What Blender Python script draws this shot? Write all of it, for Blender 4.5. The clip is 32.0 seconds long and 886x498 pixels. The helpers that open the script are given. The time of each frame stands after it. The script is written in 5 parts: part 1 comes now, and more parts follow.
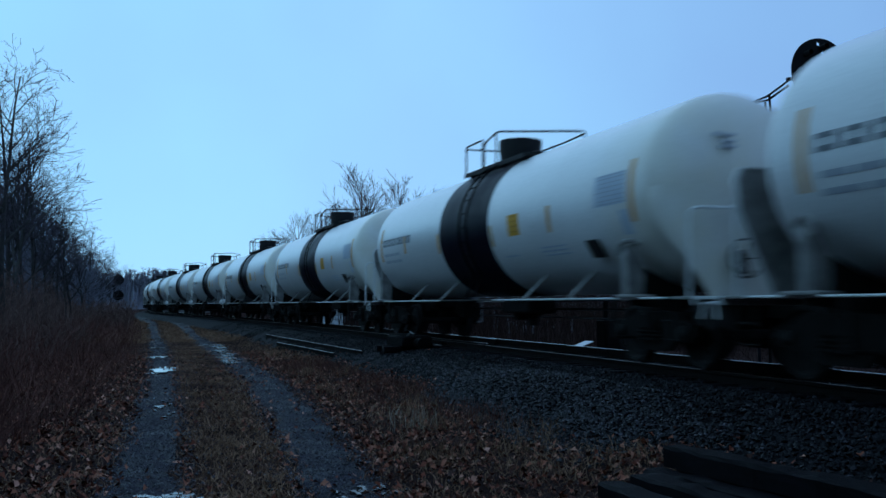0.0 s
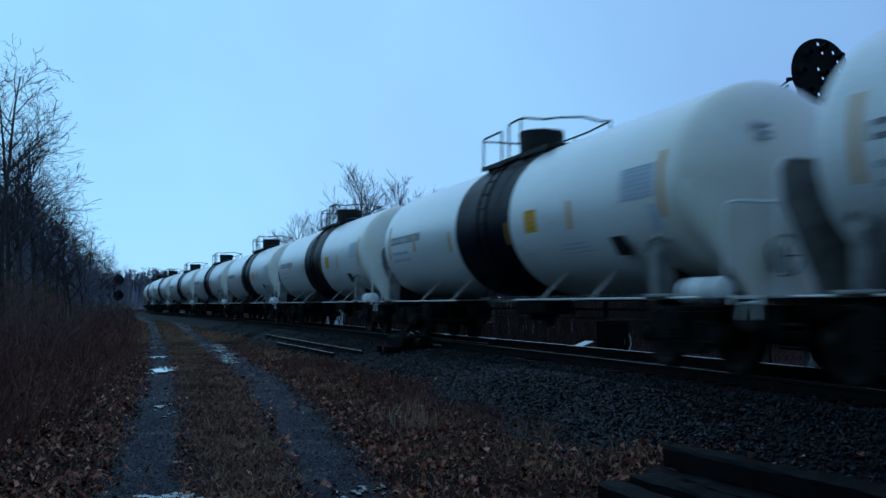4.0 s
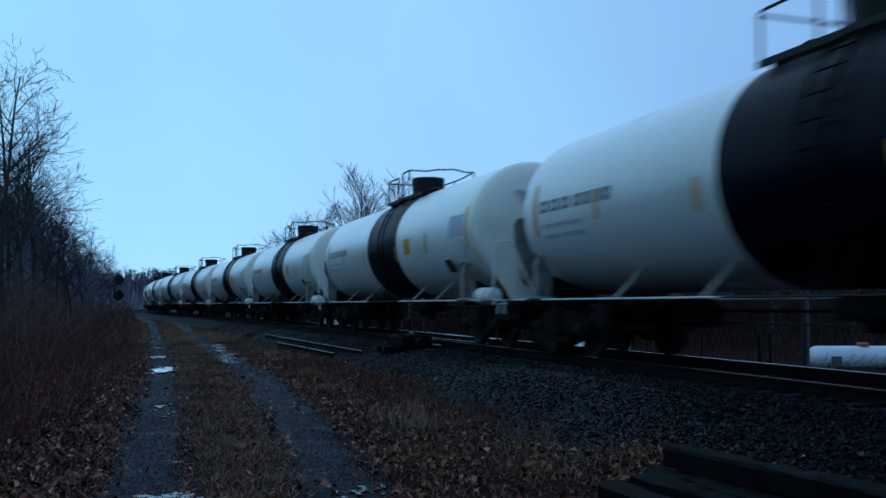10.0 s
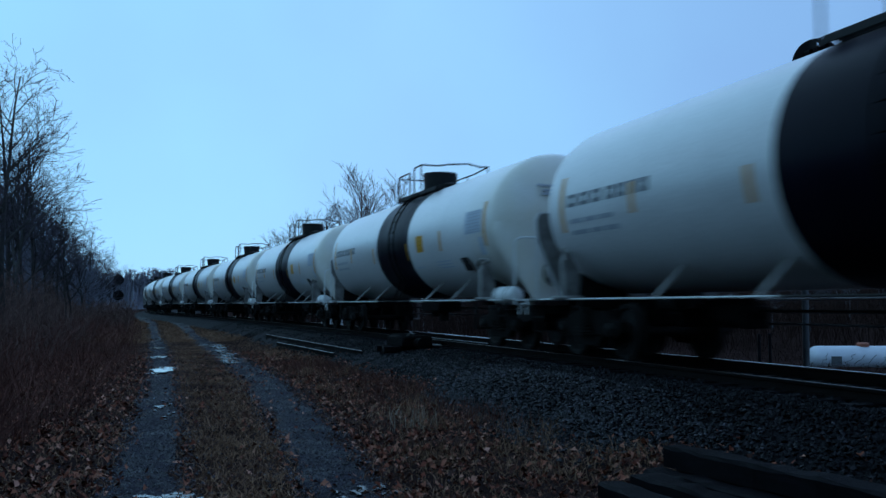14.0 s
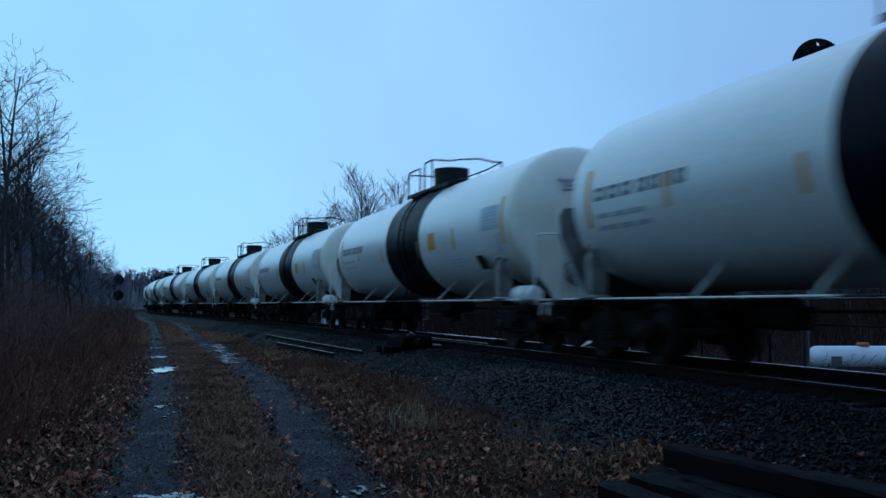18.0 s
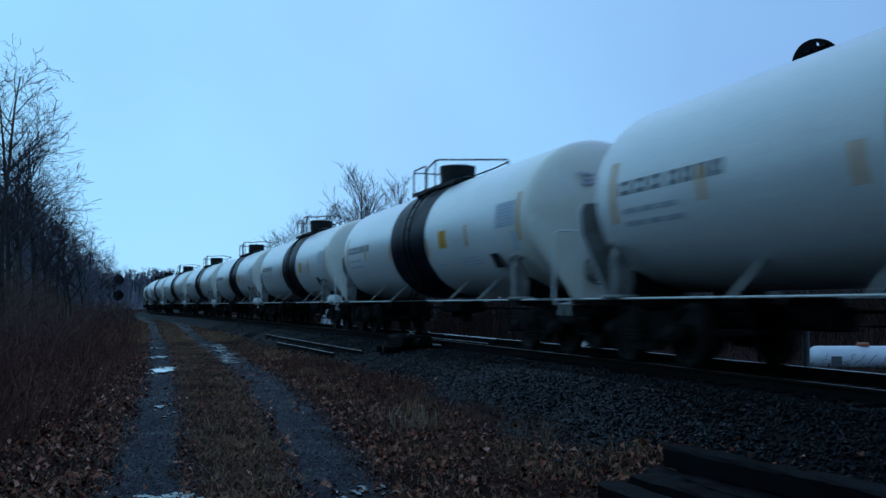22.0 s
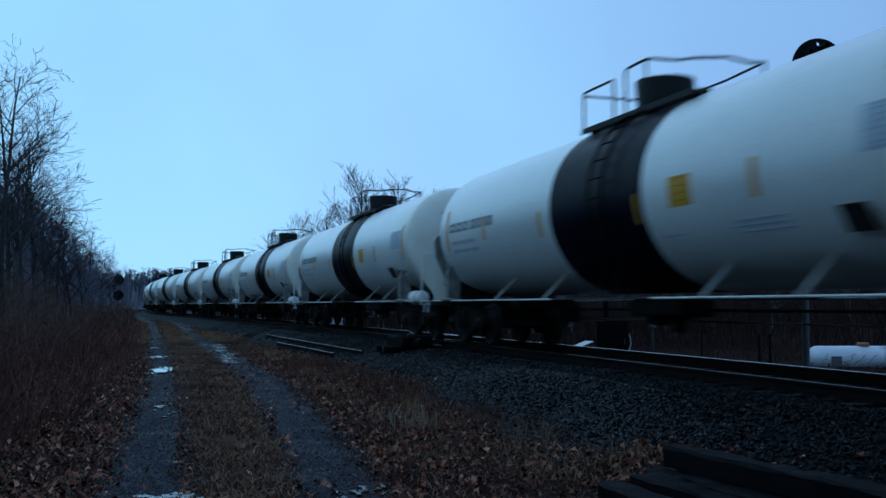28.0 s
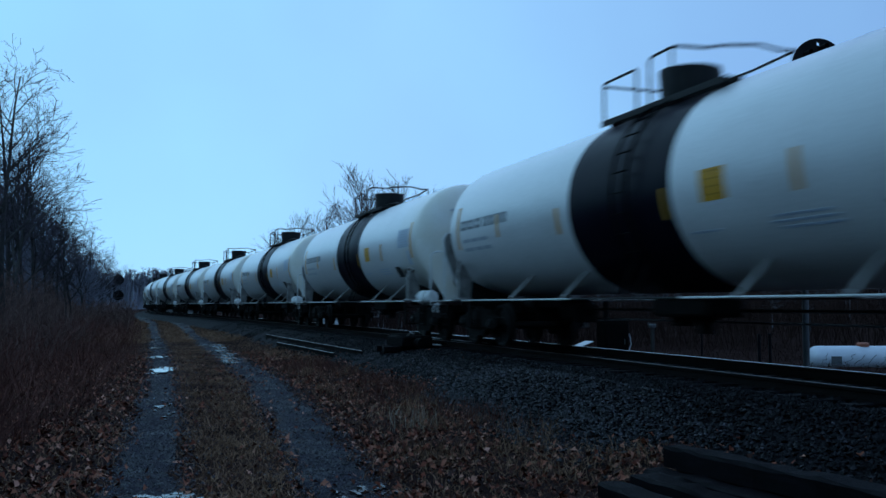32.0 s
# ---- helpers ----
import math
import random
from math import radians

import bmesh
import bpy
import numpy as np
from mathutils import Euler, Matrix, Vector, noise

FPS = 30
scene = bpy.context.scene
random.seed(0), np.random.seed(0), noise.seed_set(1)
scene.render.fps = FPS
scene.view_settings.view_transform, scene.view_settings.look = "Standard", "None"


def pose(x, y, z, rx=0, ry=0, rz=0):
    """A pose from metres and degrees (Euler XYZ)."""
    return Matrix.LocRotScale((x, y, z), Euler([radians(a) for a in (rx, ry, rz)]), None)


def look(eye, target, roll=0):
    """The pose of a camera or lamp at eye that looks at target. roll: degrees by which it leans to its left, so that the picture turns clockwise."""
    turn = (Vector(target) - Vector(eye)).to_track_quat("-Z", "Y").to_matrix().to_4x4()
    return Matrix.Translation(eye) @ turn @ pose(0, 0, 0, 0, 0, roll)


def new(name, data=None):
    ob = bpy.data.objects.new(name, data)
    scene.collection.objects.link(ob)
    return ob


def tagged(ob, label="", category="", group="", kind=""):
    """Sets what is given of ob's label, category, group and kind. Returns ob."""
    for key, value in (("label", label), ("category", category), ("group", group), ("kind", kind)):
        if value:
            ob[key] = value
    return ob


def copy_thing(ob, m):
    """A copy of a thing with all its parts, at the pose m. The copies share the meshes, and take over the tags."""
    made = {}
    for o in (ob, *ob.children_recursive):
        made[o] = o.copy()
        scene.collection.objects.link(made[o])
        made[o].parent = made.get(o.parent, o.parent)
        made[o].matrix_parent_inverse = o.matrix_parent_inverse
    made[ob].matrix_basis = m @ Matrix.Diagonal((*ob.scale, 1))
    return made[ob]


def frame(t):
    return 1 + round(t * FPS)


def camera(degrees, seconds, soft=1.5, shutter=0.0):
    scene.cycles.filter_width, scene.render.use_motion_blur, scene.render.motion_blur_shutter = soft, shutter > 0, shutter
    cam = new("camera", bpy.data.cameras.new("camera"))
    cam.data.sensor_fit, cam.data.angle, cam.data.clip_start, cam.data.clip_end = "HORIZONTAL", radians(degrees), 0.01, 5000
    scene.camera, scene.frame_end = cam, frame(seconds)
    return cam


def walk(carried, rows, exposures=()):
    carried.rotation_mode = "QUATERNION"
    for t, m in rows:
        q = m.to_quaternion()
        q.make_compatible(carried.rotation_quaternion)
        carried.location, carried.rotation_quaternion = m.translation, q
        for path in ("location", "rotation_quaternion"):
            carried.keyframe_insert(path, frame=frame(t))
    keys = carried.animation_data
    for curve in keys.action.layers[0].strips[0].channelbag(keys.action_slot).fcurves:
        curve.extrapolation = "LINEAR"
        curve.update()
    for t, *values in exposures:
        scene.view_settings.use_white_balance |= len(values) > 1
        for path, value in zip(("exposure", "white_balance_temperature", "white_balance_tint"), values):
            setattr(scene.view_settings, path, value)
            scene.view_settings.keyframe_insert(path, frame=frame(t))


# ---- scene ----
# ---------------------------------------------------------------- camera
EYE = (0.0, 0.0, 0.905)
cam = camera(50.74, 32.0, soft=1.5, shutter=0.6)
stand = pose(*EYE, 90 + 3.415, 0, -18.837)
walk(cam, [(0.0, stand), (32.0, stand)])

# ---------------------------------------------------------------- light
world = bpy.data.worlds.new("overcast_dusk")
scene.world = world
world.use_nodes = True
wn, wl = world.node_tree.nodes, world.node_tree.links
sky = wn.new("ShaderNodeTexSky")
sky.sky_type, sky.sun_disc = "NISHITA", False
sky.sun_elevation, sky.sun_rotation = radians(12), radians(2)
sky.air_density, sky.dust_density, sky.ozone_density = 1.0, 0.6, 5.0
veil = wn.new("ShaderNodeMixRGB")
veil.inputs[0].default_value = 0.98
# soft uneven cloud cover
spot, cloud, tone = wn.new("ShaderNodeTexCoord"), wn.new("ShaderNodeTexNoise"), wn.new("ShaderNodeValToRGB")
cloud.inputs["Scale"].default_value, cloud.inputs["Detail"].default_value, cloud.inputs["Roughness"].default_value = 2.6, 5, 0.45
tone.color_ramp.elements[0].position, tone.color_ramp.elements[1].position = 0.34, 0.66
tone.color_ramp.elements[0].color, tone.color_ramp.elements[1].color = (0.276, 0.54, 0.92, 1), (0.302, 0.625, 0.99, 1)
# the cover is thinner to the north-west, thicker and bluer to the east
apart, lean, drift, shade = wn.new("ShaderNodeVectorMath"), wn.new("ShaderNodeMapRange"), wn.new("ShaderNodeValToRGB"), wn.new("ShaderNodeMixRGB")
apart.operation, apart.inputs[1].default_value = "DOT_PRODUCT", (0.946, -0.323, 0.0)
lean.inputs[1].default_value, lean.inputs[2].default_value = -0.5, 0.5
drift.color_ramp.elements[0].color, drift.color_ramp.elements[1].color = (1.0, 1.12, 1.07, 1), (0.68, 0.655, 0.735, 1)
drift.color_ramp.elements.new(0.45).color = (1.0, 1.0, 1.0, 1)
drift.color_ramp.elements.new(0.24).color = (1.0, 1.09, 1.05, 1)
shade.blend_type, shade.inputs[0].default_value = "MULTIPLY", 1.0
wl.new(spot.outputs["Generated"], apart.inputs[0])
wl.new(apart.outputs["Value"], lean.inputs[0])
wl.new(lean.outputs[0], drift.inputs[0])
gain = wn.new("ShaderNodeMixRGB")
gain.blend_type, gain.inputs[0].default_value, gain.inputs[2].default_value = "MULTIPLY", 1.0, (9.9, 9.9, 9.9, 1)
wl.new(spot.outputs["Generated"], cloud.inputs["Vector"])
wl.new(cloud.outputs[0], tone.inputs[0])
wl.new(tone.outputs[0], shade.inputs[1])
wl.new(drift.outputs[0], shade.inputs[2])
wl.new(shade.outputs[0], gain.inputs[1])
wl.new(gain.outputs[0], veil.inputs[2])
wl.new(sky.outputs[0], veil.inputs[1])
wl.new(veil.outputs[0], wn["Background"].inputs[0])
wn["Background"].inputs[1].default_value = 0.115
sun = new("sun", bpy.data.lights.new("sun", "SUN"))
sun.data.energy, sun.data.angle, sun.data.color = 0.15, radians(90), (0.9, 0.95, 1.0)
sun.matrix_world = look((-10, 60, 90), (0, 0, 0))

# ---------------------------------------------------------------- the line of the track
RAIL_D = 8.70            # from the camera to the middle of the track, at Y = 20
SIDE = 0.755             # half the distance between the rails


def track_line():
    """Arc length, X, Y and heading of the track's middle: straight behind, a gentle left curve, then a right one."""
    st = np.arange(-620.0, 900.0, 0.5)
    k = np.where(st < 5, 0.0, np.where(st < 100, -0.00092, np.where(st < 330, 1 / 580.0, 0.0)))
    h = np.cumsum(k) * 0.5
    h -= np.interp(20, st, h)
    x, y = np.cumsum(np.sin(h)) * 0.5, np.cumsum(np.cos(h)) * 0.5
    return st, x - np.interp(20, st, x) + RAIL_D, y - np.interp(20, st, y) + 20, h


ST, TX, TY, TH = track_line()


def on_track(s, q=0.0, z=0.0):
    """The place at arc length s, q metres to the right of the track's middle."""
    x, y, h = np.interp(s, ST, TX), np.interp(s, ST, TY), np.interp(s, ST, TH)
    return (x + q * math.cos(h), y - q * math.sin(h), z)


def off_track(x, y):
    """How far right of the track's middle a place lies."""
    i = np.clip(np.searchsorted(TY, y), 0, len(TY) - 1)
    return (x - TX[i]) * np.cos(TH[i])


# ---------------------------------------------------------------- materials
def material(name, colors, rough=0.7, metal=0.0, scale=4.0, bump=0.1, bscale=40.0, rough2=None, island=0.0, coord="Object", stretch=(1, 1, 1), spec=0.5):
    """Two-scale noise between the colours given, with relief."""
    m = bpy.data.materials.new(name)
    m.use_nodes = True
    n, l = m.node_tree.nodes, m.node_tree.links
    b = n["Principled BSDF"]
    tc = n.new("ShaderNodeTexCoord")
    mp = n.new("ShaderNodeMapping")
    mp.inputs["Scale"].default_value = stretch
    l.new(tc.outputs[coord], mp.inputs[0])
    big = n.new("ShaderNodeTexNoise")
    big.inputs["Scale"].default_value, big.inputs["Detail"].default_value = scale, 6
    l.new(mp.outputs[0], big.inputs["Vector"])
    fine = n.new("ShaderNodeTexNoise")
    fine.inputs["Scale"].default_value, fine.inputs["Detail"].default_value = bscale, 5
    l.new(mp.outputs[0], fine.inputs["Vector"])
    add = n.new("ShaderNodeMath")
    add.operation = "MULTIPLY_ADD"
    add.inputs[1].default_value = 0.35
    l.new(fine.outputs[0], add.inputs[0])
    half = n.new("ShaderNodeMath")
    half.operation = "MULTIPLY"
    half.inputs[1].default_value = 0.65
    l.new(big.outputs[0], half.inputs[0])
    l.new(half.outputs[0], add.inputs[2])
    out = add.outputs[0]
    if island:
        g = n.new("ShaderNodeNewGeometry")
        mix = n.new("ShaderNodeMixRGB")
        mix.inputs[0].default_value = island
        l.new(out, mix.inputs[1])
        l.new(g.outputs["Random Per Island"], mix.inputs[2])
        out = mix.outputs[0]
    ramp = n.new("ShaderNodeValToRGB")
    e = ramp.color_ramp.elements
    lo, hi = (0.0, 1.0) if island > 0.4 else (0.3, 0.7)
    e[0].position, e[1].position = lo, hi
    e[0].color, e[1].color = (*colors[0], 1), (*colors[-1], 1)
    for i, c in enumerate(colors[1:-1]):
        k = e.new(lo + (hi - lo) * (i + 1) / (len(colors) - 1))
        k.color = (*c, 1)
    l.new(out, ramp.inputs[0])
    l.new(ramp.outputs[0], b.inputs["Base Color"])
    b.inputs["Metallic"].default_value = metal
    b.inputs["Specular IOR Level"].default_value = spec
    if rough2 is None:
        b.inputs["Roughness"].default_value = rough
    else:
        mr = n.new("ShaderNodeMapRange")
        mr.inputs[1].default_value, mr.inputs[2].default_value = 0.35, 0.65
        mr.inputs[3].default_value, mr.inputs[4].default_value = rough, rough2
        l.new(big.outputs[0], mr.inputs[0])
        l.new(mr.outputs[0], b.inputs["Roughness"])
    if bump:
        bp = n.new("ShaderNodeBump")
        bp.inputs["Strength"].default_value, bp.inputs["Distance"].default_value = bump, 0.02
        l.new(fine.outputs[0], bp.inputs["Height"])
        l.new(bp.outputs[0], b.inputs["Normal"])
    return m


M_WHITE = material("white_tank_paint", [(0.4275, 0.418, 0.4227), (0.532, 0.5187, 0.5225), (0.6175, 0.6042, 0.608)], 0.34, scale=0.9, bump=0.02, bscale=25, rough2=0.52, stretch=(1, 0.35, 1), spec=0.5)


def road_film(m, y0, y1, colour):
    """Dust thrown up on the leading end: a film that thickens from y0 to y1 along the car."""
    n, l = m.node_tree.nodes, m.node_tree.links
    b = n["Principled BSDF"]
    paint = b.inputs["Base Color"].links[0].from_socket
    tc, sep, mr, mix = n.new("ShaderNodeTexCoord"), n.new("ShaderNodeSeparateXYZ"), n.new("ShaderNodeMapRange"), n.new("ShaderNodeMixRGB")
    spots = n.new("ShaderNodeTexNoise")
    spots.inputs["Scale"].default_value, spots.inputs["Detail"].default_value = 1.6, 5
    l.new(tc.outputs["Object"], spots.inputs["Vector"])
    l.new(tc.outputs["Object"], sep.inputs[0])
    l.new(sep.outputs["Y"], mr.inputs[0])
    mr.inputs[1].default_value, mr.inputs[2].default_value = y0, y1
    mr.inputs[3].default_value, mr.inputs[4].default_value = 0.0, 1.0
    mul = n.new("ShaderNodeMath")
    mul.operation = "MULTIPLY"
    l.new(mr.outputs[0], mul.inputs[0])
    l.new(spots.outputs[0], mul.inputs[1])
    l.new(mul.outputs[0], mix.inputs[0])
    l.new(paint, mix.inputs[1])
    mix.inputs[2].default_value = (*colour, 1)
    l.new(mix.outputs[0], b.inputs["Base Color"])


def rain_film(m, weight, rough):
    """A thin film of rain over the paint."""
    b = m.node_tree.nodes["Principled BSDF"]
    b.inputs["Coat Weight"].default_value, b.inputs["Coat Roughness"].default_value, b.inputs["Coat IOR"].default_value = weight, rough, 1.33


rain_film(M_WHITE, 0.9, 0.22)
road_film(M_WHITE, -5.9, -7.4, (0.5, 0.44, 0.34))
M_WHITE2 = material("white_steel_paint", [(0.42, 0.43, 0.43), (0.6, 0.6, 0.6)], 0.5, scale=5, bump=0.05, bscale=60, spec=0.3)
# White paint greyed down; the shield back wears it as painted-in shade.
M_DULL = material("greyed_white_steel_paint", [(0.08, 0.077, 0.077), (0.16, 0.153, 0.15), (0.28, 0.268, 0.262)], 0.65, scale=4, bump=0.06, bscale=60, spec=0.15)
M_DARKLENS = material("dark_lens_glass", [(0.01, 0.01, 0.012), (0.02, 0.02, 0.022)], 0.1, scale=4, bump=0)
# Black paint; the blue in its base stands for mirrored sky.
M_BAND = material("blue_tinted_black_paint", [(0.002, 0.0022, 0.0062), (0.0034, 0.0036, 0.0095)], 0.3, scale=1.5, bump=0.01, bscale=30, rough2=0.42, spec=0.02)
rain_film(M_BAND, 0.09, 0.25)
M_BLACK = material("black_steel", [(0.005, 0.005, 0.006), (0.014, 0.0135, 0.013)], 0.65, scale=6, bump=0.1, bscale=60, spec=0.2)
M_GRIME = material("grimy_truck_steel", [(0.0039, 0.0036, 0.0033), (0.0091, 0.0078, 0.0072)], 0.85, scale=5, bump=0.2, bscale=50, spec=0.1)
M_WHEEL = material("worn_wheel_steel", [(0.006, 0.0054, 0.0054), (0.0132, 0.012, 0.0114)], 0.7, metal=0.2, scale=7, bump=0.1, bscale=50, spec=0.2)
M_PRINT = material("brown_decal_print", [(0.3, 0.15, 0.01), (0.38, 0.19, 0.015)], 0.6, scale=6, bump=0.0, spec=0.2)
M_YELLOW = material("yellow_decal", [(0.42, 0.19, 0.012), (0.55, 0.26, 0.018)], 0.5, scale=6, bump=0.0, spec=0.2)
M_ORANGE = material("faded_orange_reflector", [(0.42, 0.19, 0.04), (0.52, 0.245, 0.058)], 0.5, scale=8, bump=0.0)
M_INK = material("dark_stencil_ink", [(0.07, 0.076, 0.09), (0.14, 0.147, 0.162)], 0.6, scale=9, bump=0.0)
M_INKPALE = material("faded_stencil_print", [(0.25, 0.265, 0.305), (0.32, 0.335, 0.37)], 0.6, scale=9, bump=0.0)
M_INKBLUE = material("pale_blue_stencil", [(0.29, 0.33, 0.41), (0.37, 0.41, 0.48)], 0.6, scale=9, bump=0.0)
M_RAIL = material("rusty_rail_steel", [(0.004, 0.0032, 0.003), (0.009, 0.007, 0.0065)], 0.8, scale=3, bump=0.1, bscale=60, spec=0.05)
M_SHINE = material("polished_rail_head", [(0.3, 0.31, 0.33), (0.45, 0.45, 0.46)], 0.28, metal=1.0, scale=4, bump=0.02)
M_PEBBLE = material("wet_road_gravel", [(0.0045, 0.004, 0.0075), (0.0125, 0.011, 0.021), (0.046, 0.04, 0.068)], 0.35, scale=1.5, bump=0.1, bscale=60, island=0.75, spec=0.3)
M_WET = material("rain_between_stones", [(0.01, 0.01, 0.012), (0.02, 0.02, 0.022)], 0.12, scale=2, bump=1.0, bscale=9)
M_FIELD = material("dull_field_grass", [(0.016, 0.009, 0.008), (0.026, 0.0145, 0.0125), (0.038, 0.022, 0.0185)], 0.9, scale=0.8, bump=0, island=0.5, spec=0.0)
M_WORN = material("dull_worn_rail_head", [(0.0473, 0.0313, 0.0234), (0.0945, 0.0648, 0.0495)], 0.4, metal=0.8, scale=4, bump=0.03)
M_TAR = material("oily_black_cast_iron", [(0.0016, 0.0016, 0.0018), (0.004, 0.0038, 0.004)], 0.8, scale=5, bump=0.2, bscale=50, spec=0.04)
M_SCUFF = material("scuffed_old_rail_head", [(0.22, 0.209, 0.198), (0.44, 0.418, 0.407)], 0.4, metal=0.8, scale=4, bump=0.03)
M_TIE = material("creosoted_tie_wood", [(0.0022, 0.0019, 0.0026), (0.0036, 0.0031, 0.0044), (0.0075, 0.0064, 0.009)], 0.55, scale=3, bump=0.35, bscale=25, stretch=(1, 8, 8), spec=0.04)
M_ROCK = material("wet_ballast_stone", [(0.0007, 0.0007, 0.0012), (0.0017, 0.0017, 0.0027), (0.003, 0.0029, 0.0045), (0.0068, 0.0063, 0.009), (0.0468, 0.0418, 0.0518)], 0.6, scale=1.2, bump=0.2, bscale=40, island=0.78, spec=0.1)
M_PALER = material("paler_wet_ballast_stone", [(0.0013, 0.0013, 0.002), (0.0027, 0.0026, 0.0042), (0.0054, 0.0052, 0.0081), (0.0144, 0.0135, 0.0191), (0.0864, 0.0792, 0.0972)], 0.5, scale=1.2, bump=0.2, bscale=40, island=0.78, spec=0.18)
M_LEAF = material("wet_dead_leaves", [(0.0208, 0.0062, 0.0039), (0.039, 0.0111, 0.0072), (0.0845, 0.0208, 0.0123), (0.169, 0.0455, 0.026), (0.247, 0.0884, 0.0546), (0.468, 0.234, 0.1755)], 0.6, scale=2, bump=0.1, island=0.9, spec=0.08)
M_WEED = material("dry_weeds", [(0.0483, 0.019, 0.0163), (0.0978, 0.0414, 0.0339), (0.1725, 0.0885, 0.0713)], 0.9, scale=0.8, bump=0, island=0.5, spec=0.0)
M_GRASS = material("dead_grass", [(0.105, 0.0546, 0.0336), (0.21, 0.1162, 0.0728), (0.35, 0.2072, 0.14)], 0.9, scale=2, bump=0, island=0.6, spec=0.0)
M_STRAW = material("bleached_straw", [(0.12, 0.085, 0.065), (0.26, 0.2, 0.16), (0.42, 0.34, 0.28)], 0.9, scale=2, bump=0, island=0.6, spec=0.0)
M_BARK = material("grey_bark", [(0.0162, 0.0149, 0.0142), (0.0351, 0.0324, 0.0311), (0.0675, 0.0621, 0.0594)], 0.9, scale=3, bump=0.3, bscale=30, stretch=(1, 1, 0.3), spec=0.1)
M_BRUSH = material("brown_brush_stems", [(0.0553, 0.0322, 0.0275), (0.1106, 0.0659, 0.0565), (0.1751, 0.1084, 0.0936)], 0.9, scale=0.6, bump=0, island=0.4, spec=0.0)
M_BACK = material("dark_shield_back", [(0.02, 0.019, 0.019), (0.05, 0.047, 0.045)], 0.8, scale=3, bump=0.1, spec=0.1)
M_TWIG = material("dark_twigs", [(0.0324, 0.027, 0.0324), (0.0675, 0.0554, 0.0648)], 0.9, scale=2, bump=0, spec=0.05)
M_STANDIN = material("white_stand_in_siding", [(0.5, 0.52, 0.54), (0.62, 0.64, 0.66)], 0.6, scale=3, bump=0.05, stretch=(1, 1, 0.3))
# Bare woods, made paler and bluer: distance haze is put into the colour.
M_FAR = material("hazed_winter_woods", [(0.0757, 0.0743, 0.0897), (0.1198, 0.1196, 0.1448), (0.1766, 0.1754, 0.2113)], 0.95, scale=0.12, bump=0, bscale=1.2, island=0.3, spec=0.0)
M_SIGNAL = material("flat_black_signal_paint", [(0.004, 0.004, 0.005), (0.009, 0.0085, 0.0085)], 0.8, scale=5, bump=0.05, spec=0.1)
# The hillside's base colour carries the same painted blue haze.
M_HILL = material("hazed_wooded_hillside", [(0.0559, 0.0544, 0.0674), (0.0866, 0.0847, 0.1045), (0.1285, 0.1285, 0.1551)], 0.95, scale=0.12, bump=0, bscale=1.2, spec=0.0)
M_GALV = material("galvanised_steel", [(0.05, 0.052, 0.055), (0.1, 0.104, 0.11)], 0.6, metal=0.3, scale=6, bump=0.03, spec=0.3)
M_CONC = material("weathered_concrete", [(0.1, 0.1, 0.095), (0.18, 0.18, 0.175)], 0.85, scale=3, bump=0.2, spec=0.1)
M_PROPANE = material("white_propane_tank_paint", [(0.4, 0.41, 0.46), (0.52, 0.53, 0.58)], 0.4, scale=2, bump=0.02)
M_SHEET = material("pale_sheet_metal", [(0.3, 0.31, 0.33), (0.45, 0.46, 0.48)], 0.4, metal=0.5, scale=6, bump=0.03)
M_RUST = material("rust_red_lid", [(0.2, 0.05, 0.03), (0.3, 0.09, 0.05)], 0.7, scale=5, bump=0.1)


